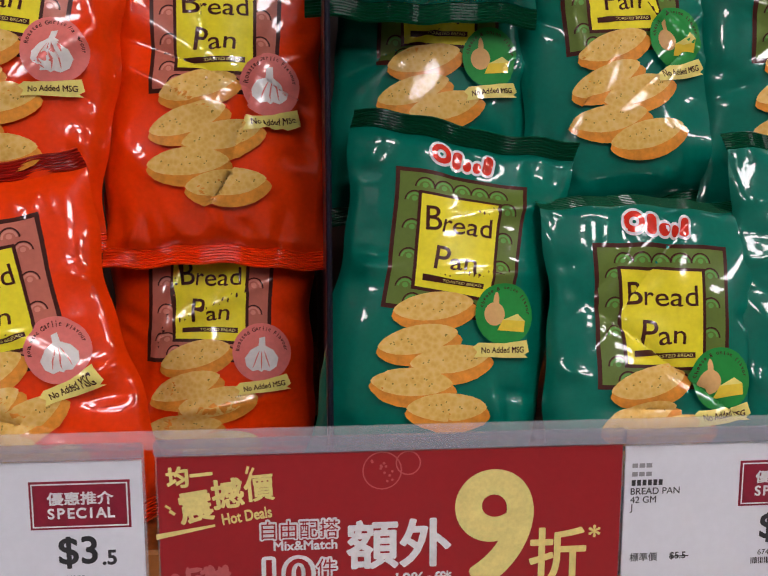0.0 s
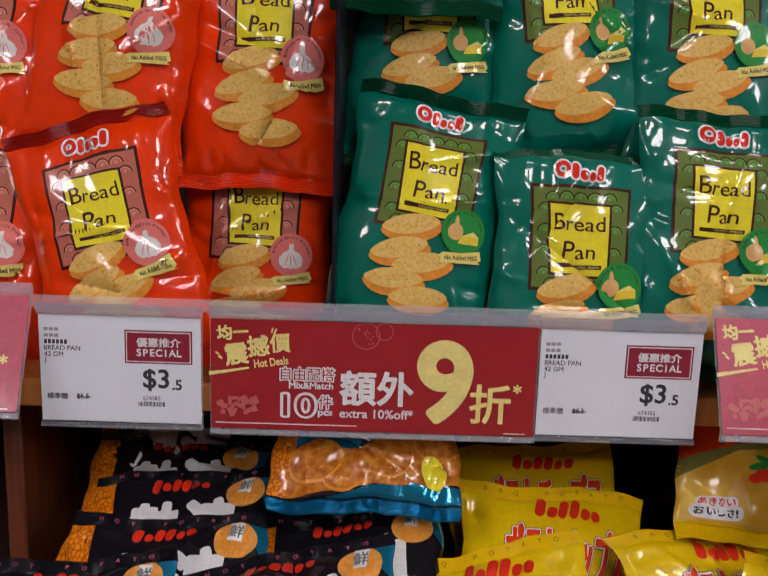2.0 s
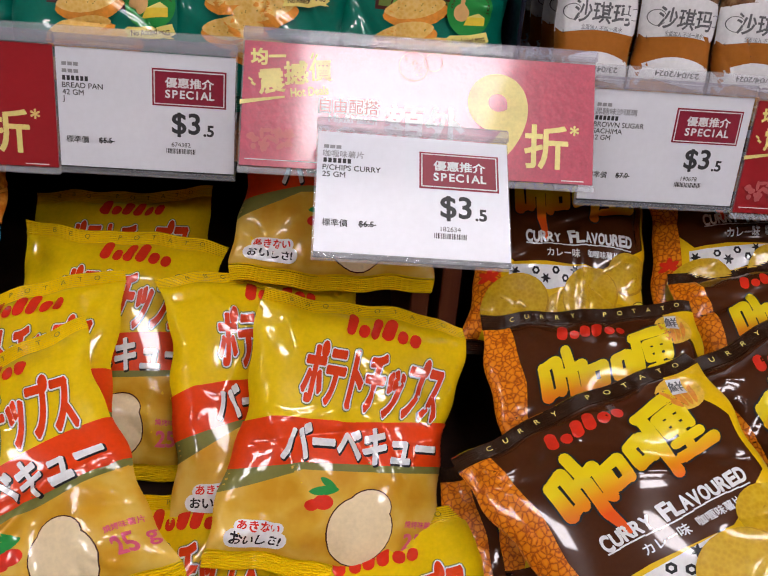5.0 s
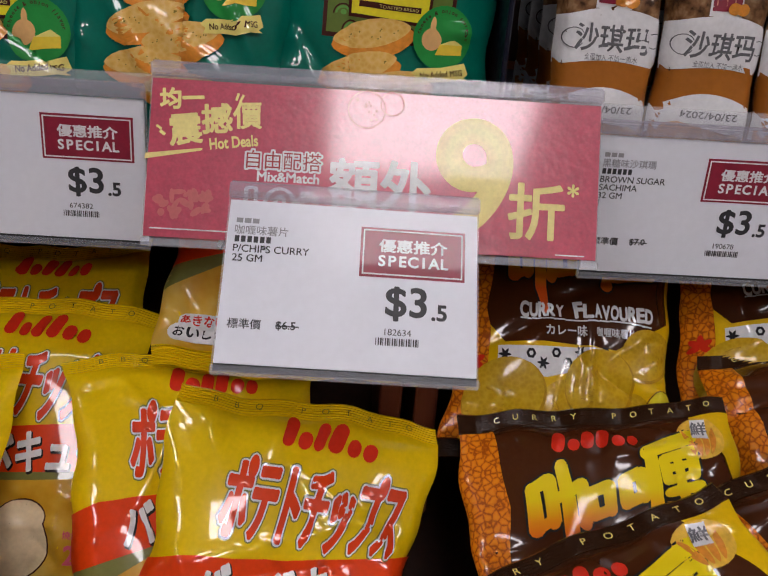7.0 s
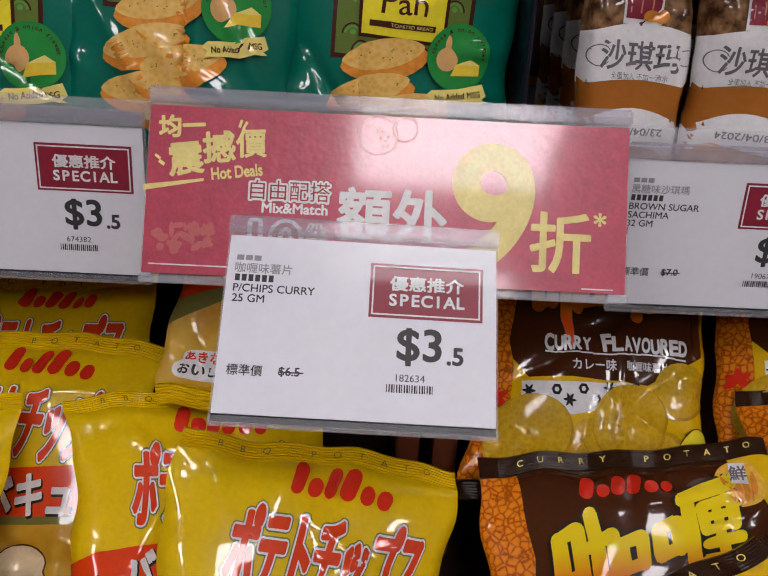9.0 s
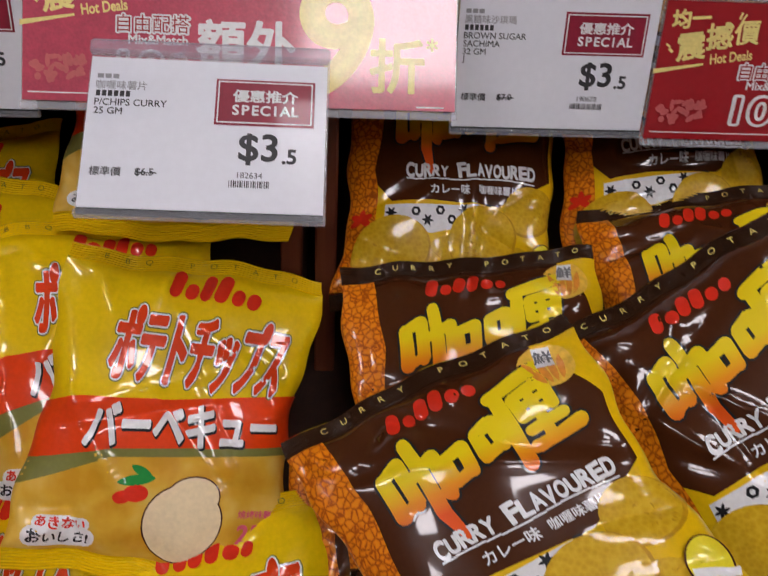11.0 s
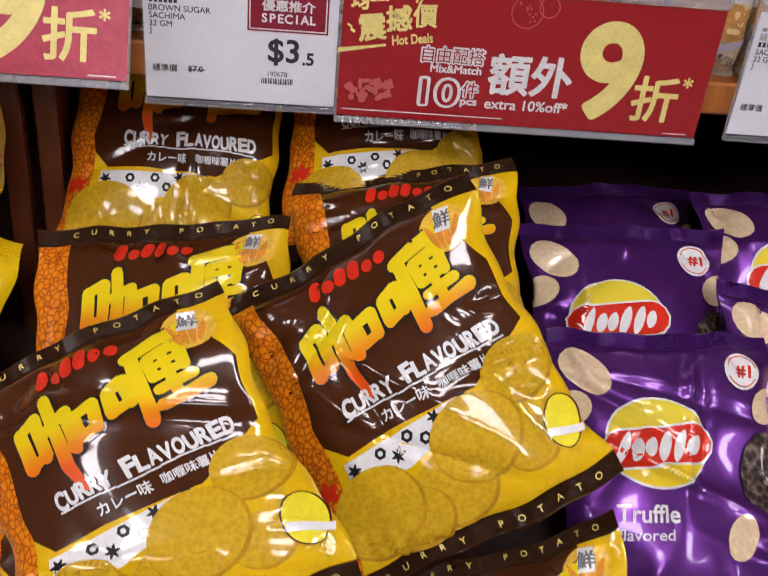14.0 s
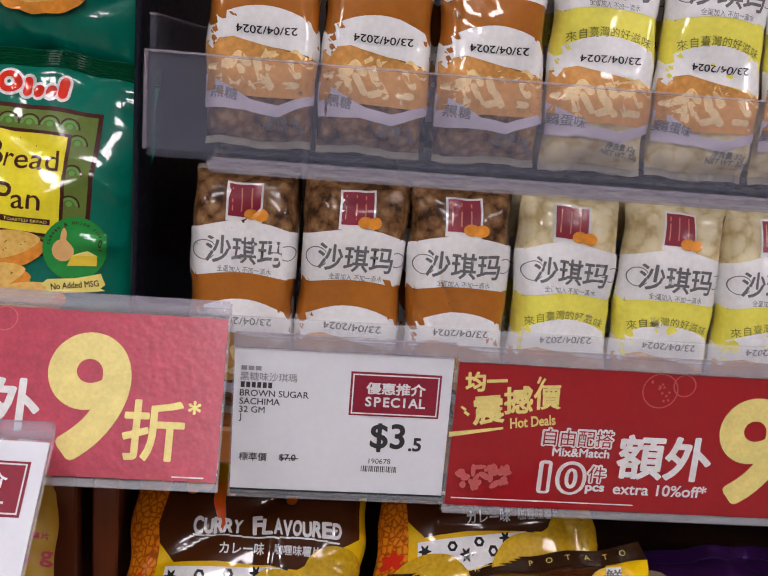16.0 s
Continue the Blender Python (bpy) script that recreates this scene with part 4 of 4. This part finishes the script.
for nm, x in (("partition_1", 0.3475), ("partition_2", 0.3675), ("partition_3", -0.206), ("partition_4", 0.93)):
    board(nm, box(x, 0.405, 0.86, x + 0.0125, BACK_Y, SHELF_Z - BOARD, 0.0012), POST_WOOD, "red-brown wooden partition between the bins", "partition")
# Near-black, almost opaque sheets: the dark gaps beside the packs sit in their colour.
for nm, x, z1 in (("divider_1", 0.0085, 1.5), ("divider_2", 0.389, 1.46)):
    board(nm, box(x, 0.378, SHELF_Z, x + 0.0025, 0.72, z1, 0.0008), DIVIDER_DARK, "near-black blue plastic divider, almost opaque, standing on the shelf", "divider")
board("shelf_liner", box(0.393, 0.46, SHELF_Z, 0.84, 0.72, SHELF_Z + 0.003), STEEL_DARK, "dark metal liner on the wooden shelf", "liner")
board("ticket_rail", box(LEFT, 0.3705, 1.2245, RIGHT, 0.3735, 1.2325, 0.0008), CLEAR, "clear plastic ticket rail along the shelf edge", "rail")


# ---- price tickets and offer signs ----
def card(name, m, w, h, face, inks, label, category, group, scuffed=False):
    ob = thing(name, m, label, category, group)
    part("card", box(-w / 2, -0.0006, -h / 2, w / 2, 0.0006, h / 2), face, ob)
    for nm, material, g in inks:
        v = deep(g[0])
        raw(nm, np.c_[v[:, 0], -0.00085 - v[:, 2], v[:, 1]], g[1], material, ob, kind="stuff" if nm in ("faint_drawing", "small_lettering") else "")
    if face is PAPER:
        # Dark strip between the card and the sleeve's clear lower edge.
        part("under_card_strip", box(-w / 2, -0.0008, -h / 2 - 0.0028, w / 2, 0.0004, -h / 2 - 0.0002), INK_BLACK, ob, "dark strip between the card and the sleeve edge")
    part("sleeve_back", box(-w / 2 - 0.001, 0.001, -h / 2 - 0.004, w / 2 + 0.001, 0.0018, h / 2 + 0.005, 0.0003), CLEAR, ob, "clear plastic sleeve")
    part("sleeve_lip", box(-w / 2 - 0.001, -0.003, h / 2 + 0.001, w / 2 + 0.001, 0.001, h / 2 + 0.0075, 0.0008, 2), RAIL, ob, "grey clear lip")
    part("sleeve_edge", box(-w / 2 - 0.001, -0.0018, -h / 2 - 0.004, w / 2 + 0.001, 0.001, -h / 2 - 0.0008, 0.0004), CLEAR, ob, "clear lower edge")
    return ob


def price_inks(lines, was, code):
    k = 3780.0

    def X(x):
        return (x - 229) / k

    def Y(y):
        return -(y - 892) / k

    dark, red, grey, white = [], [], [], []
    for i, ln in enumerate(lines):
        y = Y(800 + 14.6 * i)
        if ln == "-":
            grey.append(join([rect(X(58) + j * 0.0031, y - 0.001, X(58) + j * 0.0031 + 0.0025, y + 0.001) for j in range(3)]))
        elif ln == "=":
            dark.append(join([rect(X(58) + j * 0.0024, y - 0.0013, X(58) + j * 0.0024 + 0.0017, y + 0.0013) for j in range(6)]))
        else:
            (dark if ord(ln[0]) < 256 else grey).append(text(ln, X(57), y, 0.0042, 0.01, 0, 0.0))
    dark.append(text("標準價", X(60), Y(958), 0.0042, 0.01, 0, 0.0))
    dark.append(text("$" + was, X(128), Y(958), 0.0043, 0.02, 0, 0.0))
    dark.append(rect(X(127), Y(959.5), X(160), Y(957.5)))
    dark.append(text("$3", X(281), Y(914), 0.0165, 0.02, 0, 0.0))
    dark.append(text(".5", X(347), Y(924), 0.0088, 0.03, 0, 0.0))
    if code:
        dark.append(text(code, X(299), Y(957), 0.0036, 0.0, 0))
    else:
        grey.append(rect(X(278), Y(959), X(320), Y(954)))
    dark.append(join([rect(X(268 + i * 3.3), Y(977), X(269.2 + i * 3.3 + (i * 7 % 3) * 0.5), Y(966)) for i in range(19)]))
    red.append(rect(X(240), Y(875), X(393), Y(797)))
    white.append(frame_of(X(243.5), Y(871.5), X(389.5), Y(800.5), 0.0006))
    white.append(text("優惠推介", X(317), Y(825), 0.0058, 0.03, 0, width=0.0262))
    white += [text(c, X(272 + 15.2 * i), Y(849), 0.0062, 0.03, 0) for i, c in enumerate("SPECIAL")]
    return [("lettering", TAG_INK, join(dark)), ("small_lettering", TAG_GREY, join(grey)), ("offer_box", TAG_RED, join(red)), ("offer_lettering", SIGN_WHITE, join(white))]


def lift(ob, names, d):
    for c in ob.children:
        if c.name.split(".")[0] in names:
            c.location.y -= d


def sign_inks():
    k = 3636.0

    def X(x):
        return (x - 787) / k

    def Y(y):
        return -(y - 898) / k

    yellow = [text("9", X(943), Y(903), 0.0690, 0.035, 0), text("折", X(1045), Y(950), 0.0262, 0.02), text("*", X(1103), Y(913), 0.012, 0.02),
              text("均一", X(478), Y(803), 0.0095, 0.04, 5), text("震", X(486), Y(852), 0.0145, 0.03, 8), text("撼", X(534), Y(832), 0.0135, 0.03, 6), text("價", X(581), Y(824), 0.0125, 0.025, 4),
              text("Hot Deals", X(562), Y(868), 0.0068, 0.03, 8, width=0.0205), poly([(X(426), Y(902)), (X(426), Y(893)), (X(514), Y(880)), (X(514), Y(884))]),
              rect(X(446), Y(862), X(456), Y(857), -35), rect(X(440), Y(853), X(450), Y(849), -35), rect(X(562), Y(802), X(566), Y(790), -15), rect(X(569), Y(804), X(573), Y(792), -25)]
    white = [text("額外", X(794), Y(922), 0.0225, 0.03, 0, width=0.0435), text("自由配搭", X(642), Y(893), 0.0088, 0.09, 0, width=0.0325), text("Mix&Match", X(650), Y(919), 0.0058, 0.03, 0, width=0.0265),
             text("10", X(624), Y(965), 0.0198, 0.075, 0, width=0.0192), text("件", X(682), Y(956), 0.0088, 0.1), text("pcs", X(682), Y(984), 0.0058, 0.04, width=0.0085), text("extra 10%off*", X(795), Y(980), 0.0077, 0.02, 0, width=0.0445),
             rect(X(440), Y(1010.5), X(752), Y(1008.5)), rect(X(1078), Y(1018), X(1125), Y(1016))]
    inner = [deeper(text("自由配搭", X(642), Y(893), 0.0086, 0.0, 0, width=0.0322), -0.0003), deeper(text("10", X(624), Y(965), 0.0198, 0.0, 0, width=0.019), -0.0003), deeper(text("件", X(682), Y(956), 0.0088, 0.0), -0.0003)]
    faint = [ring(X(768), Y(803), 0.0078, 0.0084, 24), ring(X(808), Y(792), 0.0048, 0.0054, 20)]
    r = random.Random(2)
    faint += [oval(X(768 + r.uniform(-17, 17)), Y(803 + r.uniform(-17, 17)), 0.0006, 0.0006, 0, 8) for _ in range(12)]
    faint += [oval(X(490 + r.uniform(-40, 40)), Y(968 + r.uniform(-18, 18)), r.uniform(0.0015, 0.0036), r.uniform(0.001, 0.002), r.uniform(0, 180), 10) for _ in range(26)]
    return [("numeral", SIGN_YELLOW, yellow[0])] + [("yellow_character", SIGN_YELLOW, g) for g in yellow[1:]] + [("white_lettering", SIGN_WHITE, g) for g in white] + [("outline_lettering", SIGN_RED, g) for g in inner] + [("faint_drawing", SIGN_FAINT, join([(deep(v) + [0, 0, 0.00002 * i], t) for i, (v, t) in enumerate(faint)]))]


BREAD_TAG = price_inks(["-", "-", "=", "BREAD PAN", "42 GM", "J"], "5.5", "674382")
SACHIMA_TAG = price_inks(["-", "黑糖味沙琪瑪", "=", "BROWN SUGAR", "SACHIMA", "32 GM", "J"], "7.0", "190678")
CHIPS_TAG = price_inks(["-", "咖喱味薯片", "=", "P/CHIPS CURRY", "25 GM"], "6.5", "182634")
EGG_TAG = price_inks(["-", "鷄蛋味沙琪瑪", "=", "SACHIMA", "32 GM", "J"], "7.0", 0)
SIGN = sign_inks()
TAGS = [("price_tag", -0.1165, 0.3685, 1.1885, 0, 0, BREAD_TAG, "white price tag for bread snacks in a clear sleeve"),
        ("price_tag", 0.1838, 0.3685, 1.1885, 0, 0, BREAD_TAG, "white price tag for bread snacks in a clear sleeve"),
        ("price_tag", 0.4845, 0.3695, 1.186, 0, -0.3, SACHIMA_TAG, "white price tag for brown sugar sachima in a clear sleeve"),
        ("price_tag", 0.326, 0.2835, 1.1752, -45, 0.8, CHIPS_TAG, "white price tag for curry chips tilted out on a clear holder"),
        ("price_tag", 0.797, 0.3685, 1.1865, 0, 0, EGG_TAG, "white price tag for egg sachima in a clear sleeve")]
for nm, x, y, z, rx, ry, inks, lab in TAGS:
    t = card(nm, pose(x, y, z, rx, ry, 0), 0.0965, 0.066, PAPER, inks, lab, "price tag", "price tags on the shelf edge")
    lift(t, ("offer_lettering",), 0.0003)
SIGNS = [(0.036, 0.3685, 1.188, 0, 0, SIGN_RED, "red offer sign with a large yellow nine"), (0.335, 0.351, 1.2015, -27, 0.0, SIGN_WORN_HAZE, "red offer sign in a scuffed glossy sleeve, tilted outward"),
         (0.6325, 0.3672, 1.1845, 0, 0, SIGN_RED, "red offer sign with a large yellow nine"), (-0.2665, 0.353, 1.2015, -25, 0, SIGN_WORN_HAZE, "red offer sign in a scuffed glossy sleeve, tilted outward")]
for x, y, z, rx, ry, face, lab in SIGNS:
    card("offer_sign", pose(x, y, z, rx, ry, 0), 0.196, 0.0685, face, SIGN, lab, "sign", "offer signs on the shelf edge")
arm = thing("tag_arm", pose(0.322, 0.372, 1.17), "clear plastic arm holding the tilted price tag", "tag holder")
part("arm", box(-0.012, -0.085, -0.001, 0.012, 0.0, 0.001, 0.0004), CLEAR, arm)
part("clip", box(-0.016, -0.004, -0.008, 0.016, 0.0, 0.012, 0.0006), CLEAR, arm)

# ---- bread snack bags on the shelf ----
BREAD = [  # colour, place of the print's middle, lean, tilt, swing, seed, curl of the top seal
    ("green", 0.0640, 0.404, 1.282, -13.0, 9.6, 1, 11, -0.9), ("green", 0.1582, 0.386, 1.2508, -9.9, 1.3, 0, 12, 1.3),
    ("green", 0.2438, 0.390, 1.2749, -10.2, 3.1, 0, 13, 0.4), ("green", 0.3376, 0.392, 1.259, -8.4, 2.9, 0, 14, 0.4),
    ("green", 0.0652, 0.455, 1.3952, -8, 1.9, 0, 15, 0.2), ("green", 0.1542, 0.446, 1.4021, -10, -5.3, 0, 16, 0.2),
    ("green", 0.2452, 0.440, 1.3971, -10, -0.6, 0, 17, 0.2), ("green", 0.334, 0.432, 1.413, -8, 1.0, 0, 18, 0.2),
    ("green", 0.0580, 0.436, 1.494, -8, 1.5, 0, 19, 0.2),
    ("red", -0.0406, 0.440, 1.3806, -9.4, 1.1, 0, 21, 0.2), ("red", -0.0470, 0.446, 1.2535, -7, 1.7, 0, 22, 0.2),
    ("red", -0.1306, 0.394, 1.2602, -10.4, -14.8, 1, 23, -0.6), ("red", -0.1332, 0.430, 1.3969, -10, 7.7, 0, 24, 0.2),
    ("red", -0.2290, 0.440, 1.385, -10, 3, 0, 25, 0.2), ("red", -0.2250, 0.410, 1.262, -10, 4, 0, 26, 0.2)]
for i, (c, x, y, z, rx, ry, rz, seed, curl) in enumerate(BREAD):
    sf = Surface(0.106, 0.17, 0.0155, seed, seal=0.055, amp=0.0036, curl=curl, slump=0.12, creases=22)
    m = pose(x, y, z, rx, ry, rz) @ Matrix.Translation((0, 0.0135, -0.003))
    if c == "red":
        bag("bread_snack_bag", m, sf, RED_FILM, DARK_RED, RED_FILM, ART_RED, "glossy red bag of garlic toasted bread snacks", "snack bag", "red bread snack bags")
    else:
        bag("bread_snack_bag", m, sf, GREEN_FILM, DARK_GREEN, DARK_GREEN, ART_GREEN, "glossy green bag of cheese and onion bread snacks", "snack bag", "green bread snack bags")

# ---- chips in the lower bin ----
KINDS = {"K": (BROWN_FILM, CRINKLED_BROWN, CRINKLED_BROWN, ART_CURRY, "curry_chip_bag", "brown and yellow bag of curry potato chips", "curry chip bags"),
         "Y": (YELLOW_FILM, YELLOW_FILM, YELLOW_FILM, ART_BBQ, "barbecue_chip_bag", "yellow bag of barbecue potato chips with a red band", "barbecue chip bags"),
         "H": (BLACK_FILM, CRINKLED_BLACK, CRINKLED_BLUE, ART_SPICY, "spicy_chip_bag", "shiny black bag of hot and spicy potato chips", "spicy chip bags"),
         "P": (PURPLE_FILM, CRINKLED_PURPLE, CRINKLED_PURPLE, ART_TRUFFLE, "truffle_chip_bag", "metallic purple bag of truffle potato chips", "truffle chip bags")}
CHIPS = [  # kind, place of the print's middle, lean, tilt, swing, seed, curl, stretch across, along and skew
    ("K", 0.4500, 0.2000, 1.0450, -52, -26.0, 8, 31, 0.2, (1.13, 0.98, -0.12)), ("K", 0.5690, 0.2400, 1.0700, -44.1, -32.1, 6.4, 32, 0.2, (1.1, 1.02, 0.0)),
    ("K", 0.4490, 0.2770, 1.0510, -49.6, -8.3, 0.5, 33, 0.1, (1.07, 1.01, 0.06)), ("K", 0.578, 0.321, 1.077, -53.9, -11, -2.3, 34, 0.1, (1.03, 0.99, 0.02)),
    ("K", 0.622, 0.136, 0.968, -54.6, -28.6, -2.1, 35, 0.2, (1, 0.98, 0.04)), ("K", 0.489, 0.100, 0.972, -52.7, -14.4, -0.9, 36, 0.2, (1, 1, 0)),
    ("K", 0.445, 0.401, 1.113, -40, 3.9, 0, 37, 0.2, (1, 1, 0)), ("K", 0.567, 0.415, 1.128, -40, -3, 0, 38, 0.2, (1, 1, 0)), ("K", 0.425, 0.225, 0.985, -50, -12, 0, 39, 0.2, (1, 1, 0)),
    ("Y", 0.304, 0.277, 1.040, -35.4, 10.6, 5.3, 41, 0.5, (1.02, 1, 0.07)), ("Y", 0.129, 0.244, 1.027, -46.7, -26, 4.7, 42, 0.1, (1.02, 0.98, -0.11)),
    ("Y", 0.112, 0.304, 1.034, -45, -15.3, -1.8, 43, 0.1, (1.01, 1, 0.06)), ("Y", 0.154, 0.369, 1.041, -36.4, 3.3, 0, 44, 0.1, (1.02, 1.01, 0.05)),
    ("Y", 0.151, 0.413, 1.060, -43.1, -6, -1.5, 45, 0.1, (1, 1, 0.03)), ("Y", 0.329, 0.197, 0.949, -50.2, -15.7, 5.8, 46, 0.2, (1.08, 1, -0.08)),
    ("Y", 0.262, 0.325, 1.040, -42, 3, 14, 47, 0.4, (1, 1, 0)), ("Y", 0.295, 0.408, 1.155, -40, 2, 0, 48, 0.2, (1, 1, 0)), ("Y", 0.215, 0.225, 0.948, -48, -10, 0, 49, 0.2, (1, 1, 0)),
    ("H", 0.000, 0.277, 1.055, -56.8, -12.2, 3.9, 51, 0.1, (1.03, 0.98, -0.05)), ("H", -0.125, 0.218, 1.028, -52.3, -13.5, 1, 52, 0.1, (1, 1, 0)),
    ("H", -0.103, 0.165, 0.988, -53.7, -4, -1.2, 53, 0.1, (1, 1, 0)), ("H", 0.033, 0.420, 1.160, -48, 1, 0, 54, 0.1, (1, 1, 0)),
    ("H", -0.102, 0.412, 1.069, -58, 3, 0, 55, 0.1, (1, 1, 0)), ("H", -0.108, 0.450, 1.083, -58, 1, 0, 56, 0.1, (1, 1, 0)),
    ("H", -0.137, 0.280, 1.035, -53, -5, 0, 57, 0.1, (1, 1, 0)), ("H", -0.089, 0.367, 1.059, -57, -3, 0, 60, 0.1, (1, 1, 0)), ("H", -0.089, 0.318, 1.047, -55, -2, 0, 68, 0.1, (1, 1, 0)), ("H", 0.028, 0.165, 0.965, -52, -4, 0, 58, 0.1, (1, 1, 0)), ("H", 0.025, 0.335, 1.050, -55, -8, 0, 59, 0.1, (1, 1, 0)),
    ("P", 0.722, 0.257, 1.010, -49.4, -1.6, -1.5, 61, 0.1, (1, 1, 0)), ("P", 0.722, 0.346, 1.030, -50, -0.5, 0, 62, 0.1, (1.03, 1.03, 0)),
    ("P", 0.740, 0.172, 0.936, -55, -4, 3, 63, 0.1, (1, 1, 0)), ("P", 0.735, 0.425, 1.026, -50, -3, 0, 64, 0.1, (1, 1, 0)),
    ("P", 0.826, 0.292, 1.022, -50, 2, 0, 65, 0.1, (1, 1, 0)), ("P", 0.838, 0.375, 1.048, -50, 2, 0, 67, 0.1, (1, 1, 0)), ("P", 0.850, 0.200, 0.965, -50, -4, 0, 66, 0.1, (1, 1, 0))]
for k, x, y, z, rx, ry, rz, seed, curl, warp in CHIPS:
    base, top, low, art, nm, lab, grp = KINDS[k]
    flat = seed in (55, 56, 57, 60, 68)  # squeezed flat in the stack behind
    sf = Surface(W, H, 0.008 if flat else 0.0165, seed, seal=0.06, amp=0.004 if k == "P" else 0.0036, curl=curl, slump=0.12, creases=22, pull=0.085, warp=warp)
    bag(nm, pose(x, y, z, rx, ry, rz) @ Matrix.Translation((0, 0.006 if flat else 0.0145, 0)), sf, base, top, low, art, lab, "chip bag", grp)

# ---- sachima bars ----
for row, (z0, y0, x0) in enumerate(((SHELF_Z + 0.0005, 0.377, 0.4365), (1.3055, 0.379, 0.4405))):
    for i in range(8):
        dark = i < 3
        sf = Surface(BW, BH, 0.0125, 80 + i + 20 * row, seal=0.028, boxy=7.0, creases=12, amp=0.0012, curl=2.0, pull=0.01)
        m = pose(x0 + 0.0487 * i, y0, z0 + BH / 2, -3 if row == 0 else -6, 1.2 * math.sin(i * 2.1), 1.5 * math.sin(i * 1.3)) @ Matrix.Translation((0, 0.015, 0))
        bar = bag("sachima_bar", m, sf, NUGGET_DARK if dark else NUGGET_PALE, WRAP, WRAP, ART_BAR_DARK if dark else ART_BAR_PALE,
                  "brown sugar sachima bar in a printed clear wrapper" if dark else "egg sachima bar in a yellow printed clear wrapper", "snack bar", "sachima bars", nx=17, ny=31)
        for k in range(1, 4):
            copy_thing(bar, pose(0, 0.032 * k, 0) @ m)
tray = thing("display_tray", pose(0.612, 0.370, 1.3025), "clear acrylic display tray holding sachima bars", "tray")
part("front_wall", box(-0.215, -0.006, 0.0, 0.24, -0.0035, 0.038, 0.0008), ACRYLIC, tray)
part("front_rim", box(-0.215, -0.0064, 0.0382, 0.24, -0.0032, 0.0394, 0.0004), RAIL, tray, "bright cut edge of the acrylic")
part("base", box(-0.215, -0.006, -0.003, 0.24, 0.2, 0.0, 0.0008), ACRYLIC, tray)
part("side_wall", box(-0.215, -0.0035, 0.0, -0.2125, 0.2, 0.052, 0.0008), ACRYLIC, tray)
part("side_rim", box(-0.2153, -0.0034, 0.0522, -0.2122, 0.2, 0.0534, 0.0004), RAIL, tray)
part("corner_edge", box(-0.2165, -0.0068, 0.0, -0.2152, -0.003, 0.0394, 0.0004), RAIL, tray)
part("lip", box(-0.19, -0.012, -0.007, 0.24, -0.006, -0.001, 0.0015, 2), RAIL, tray)

# ---- the shop around ----
def slab(name, b, material, label, category):
    return board(name, b, material, label, category)


slab("floor", box(-4, -4, -0.1, 4, 1.2, 0), FLOOR_TILE, "pale grey tiled shop floor", "floor")
slab("ceiling", box(-4, -4, 2.83, 4, 1.2, 2.93), CEIL, "white shop ceiling", "ceiling")
slab("wall_north", box(-4, 1.2, 0, 4, 1.3, 2.83), WALL_PAINT, "plain grey wall behind the shelves", "wall")
slab("wall_south", box(-4, -4.1, 0, 4, -4, 2.83), WALL_PAINT, "plain grey shop wall", "wall")
slab("wall_east", box(4, -4.1, 0, 4.1, 1.3, 2.83), WALL_PAINT, "plain grey shop wall", "wall")
slab("wall_west", box(-4.1, -4.1, 0, -4, 1.3, 2.83), WALL_PAINT, "plain grey shop wall", "wall")
GLOW = bpy.data.materials.new("lamp_diffuser")
GLOW.use_nodes = True
_b = GLOW.node_tree.nodes["Principled BSDF"]
_b.inputs["Emission Color"].default_value, _b.inputs["Emission Strength"].default_value = (1.0, 0.925, 0.965, 1), PANEL_POWER
for px in (-1.82, 0.58, 2.98):
    for py, dy in ((-0.3, 0.08), (-1.45, 0.3), (-2.6, 0.3)):
        lamp = thing("ceiling_light", pose(px, py, 2.815), "square white ceiling light panel" if dy > 0.2 else "slim white ceiling light strip", "ceiling light", "ceiling lights")
        part("frame", box(-0.32, -dy - 0.02, -0.012, 0.32, dy + 0.02, 0.015, 0.002), CEIL, lamp)
        part("diffuser", box(-0.3, -dy, -0.016, 0.3, dy, -0.012), GLOW, lamp, "glowing diffuser")
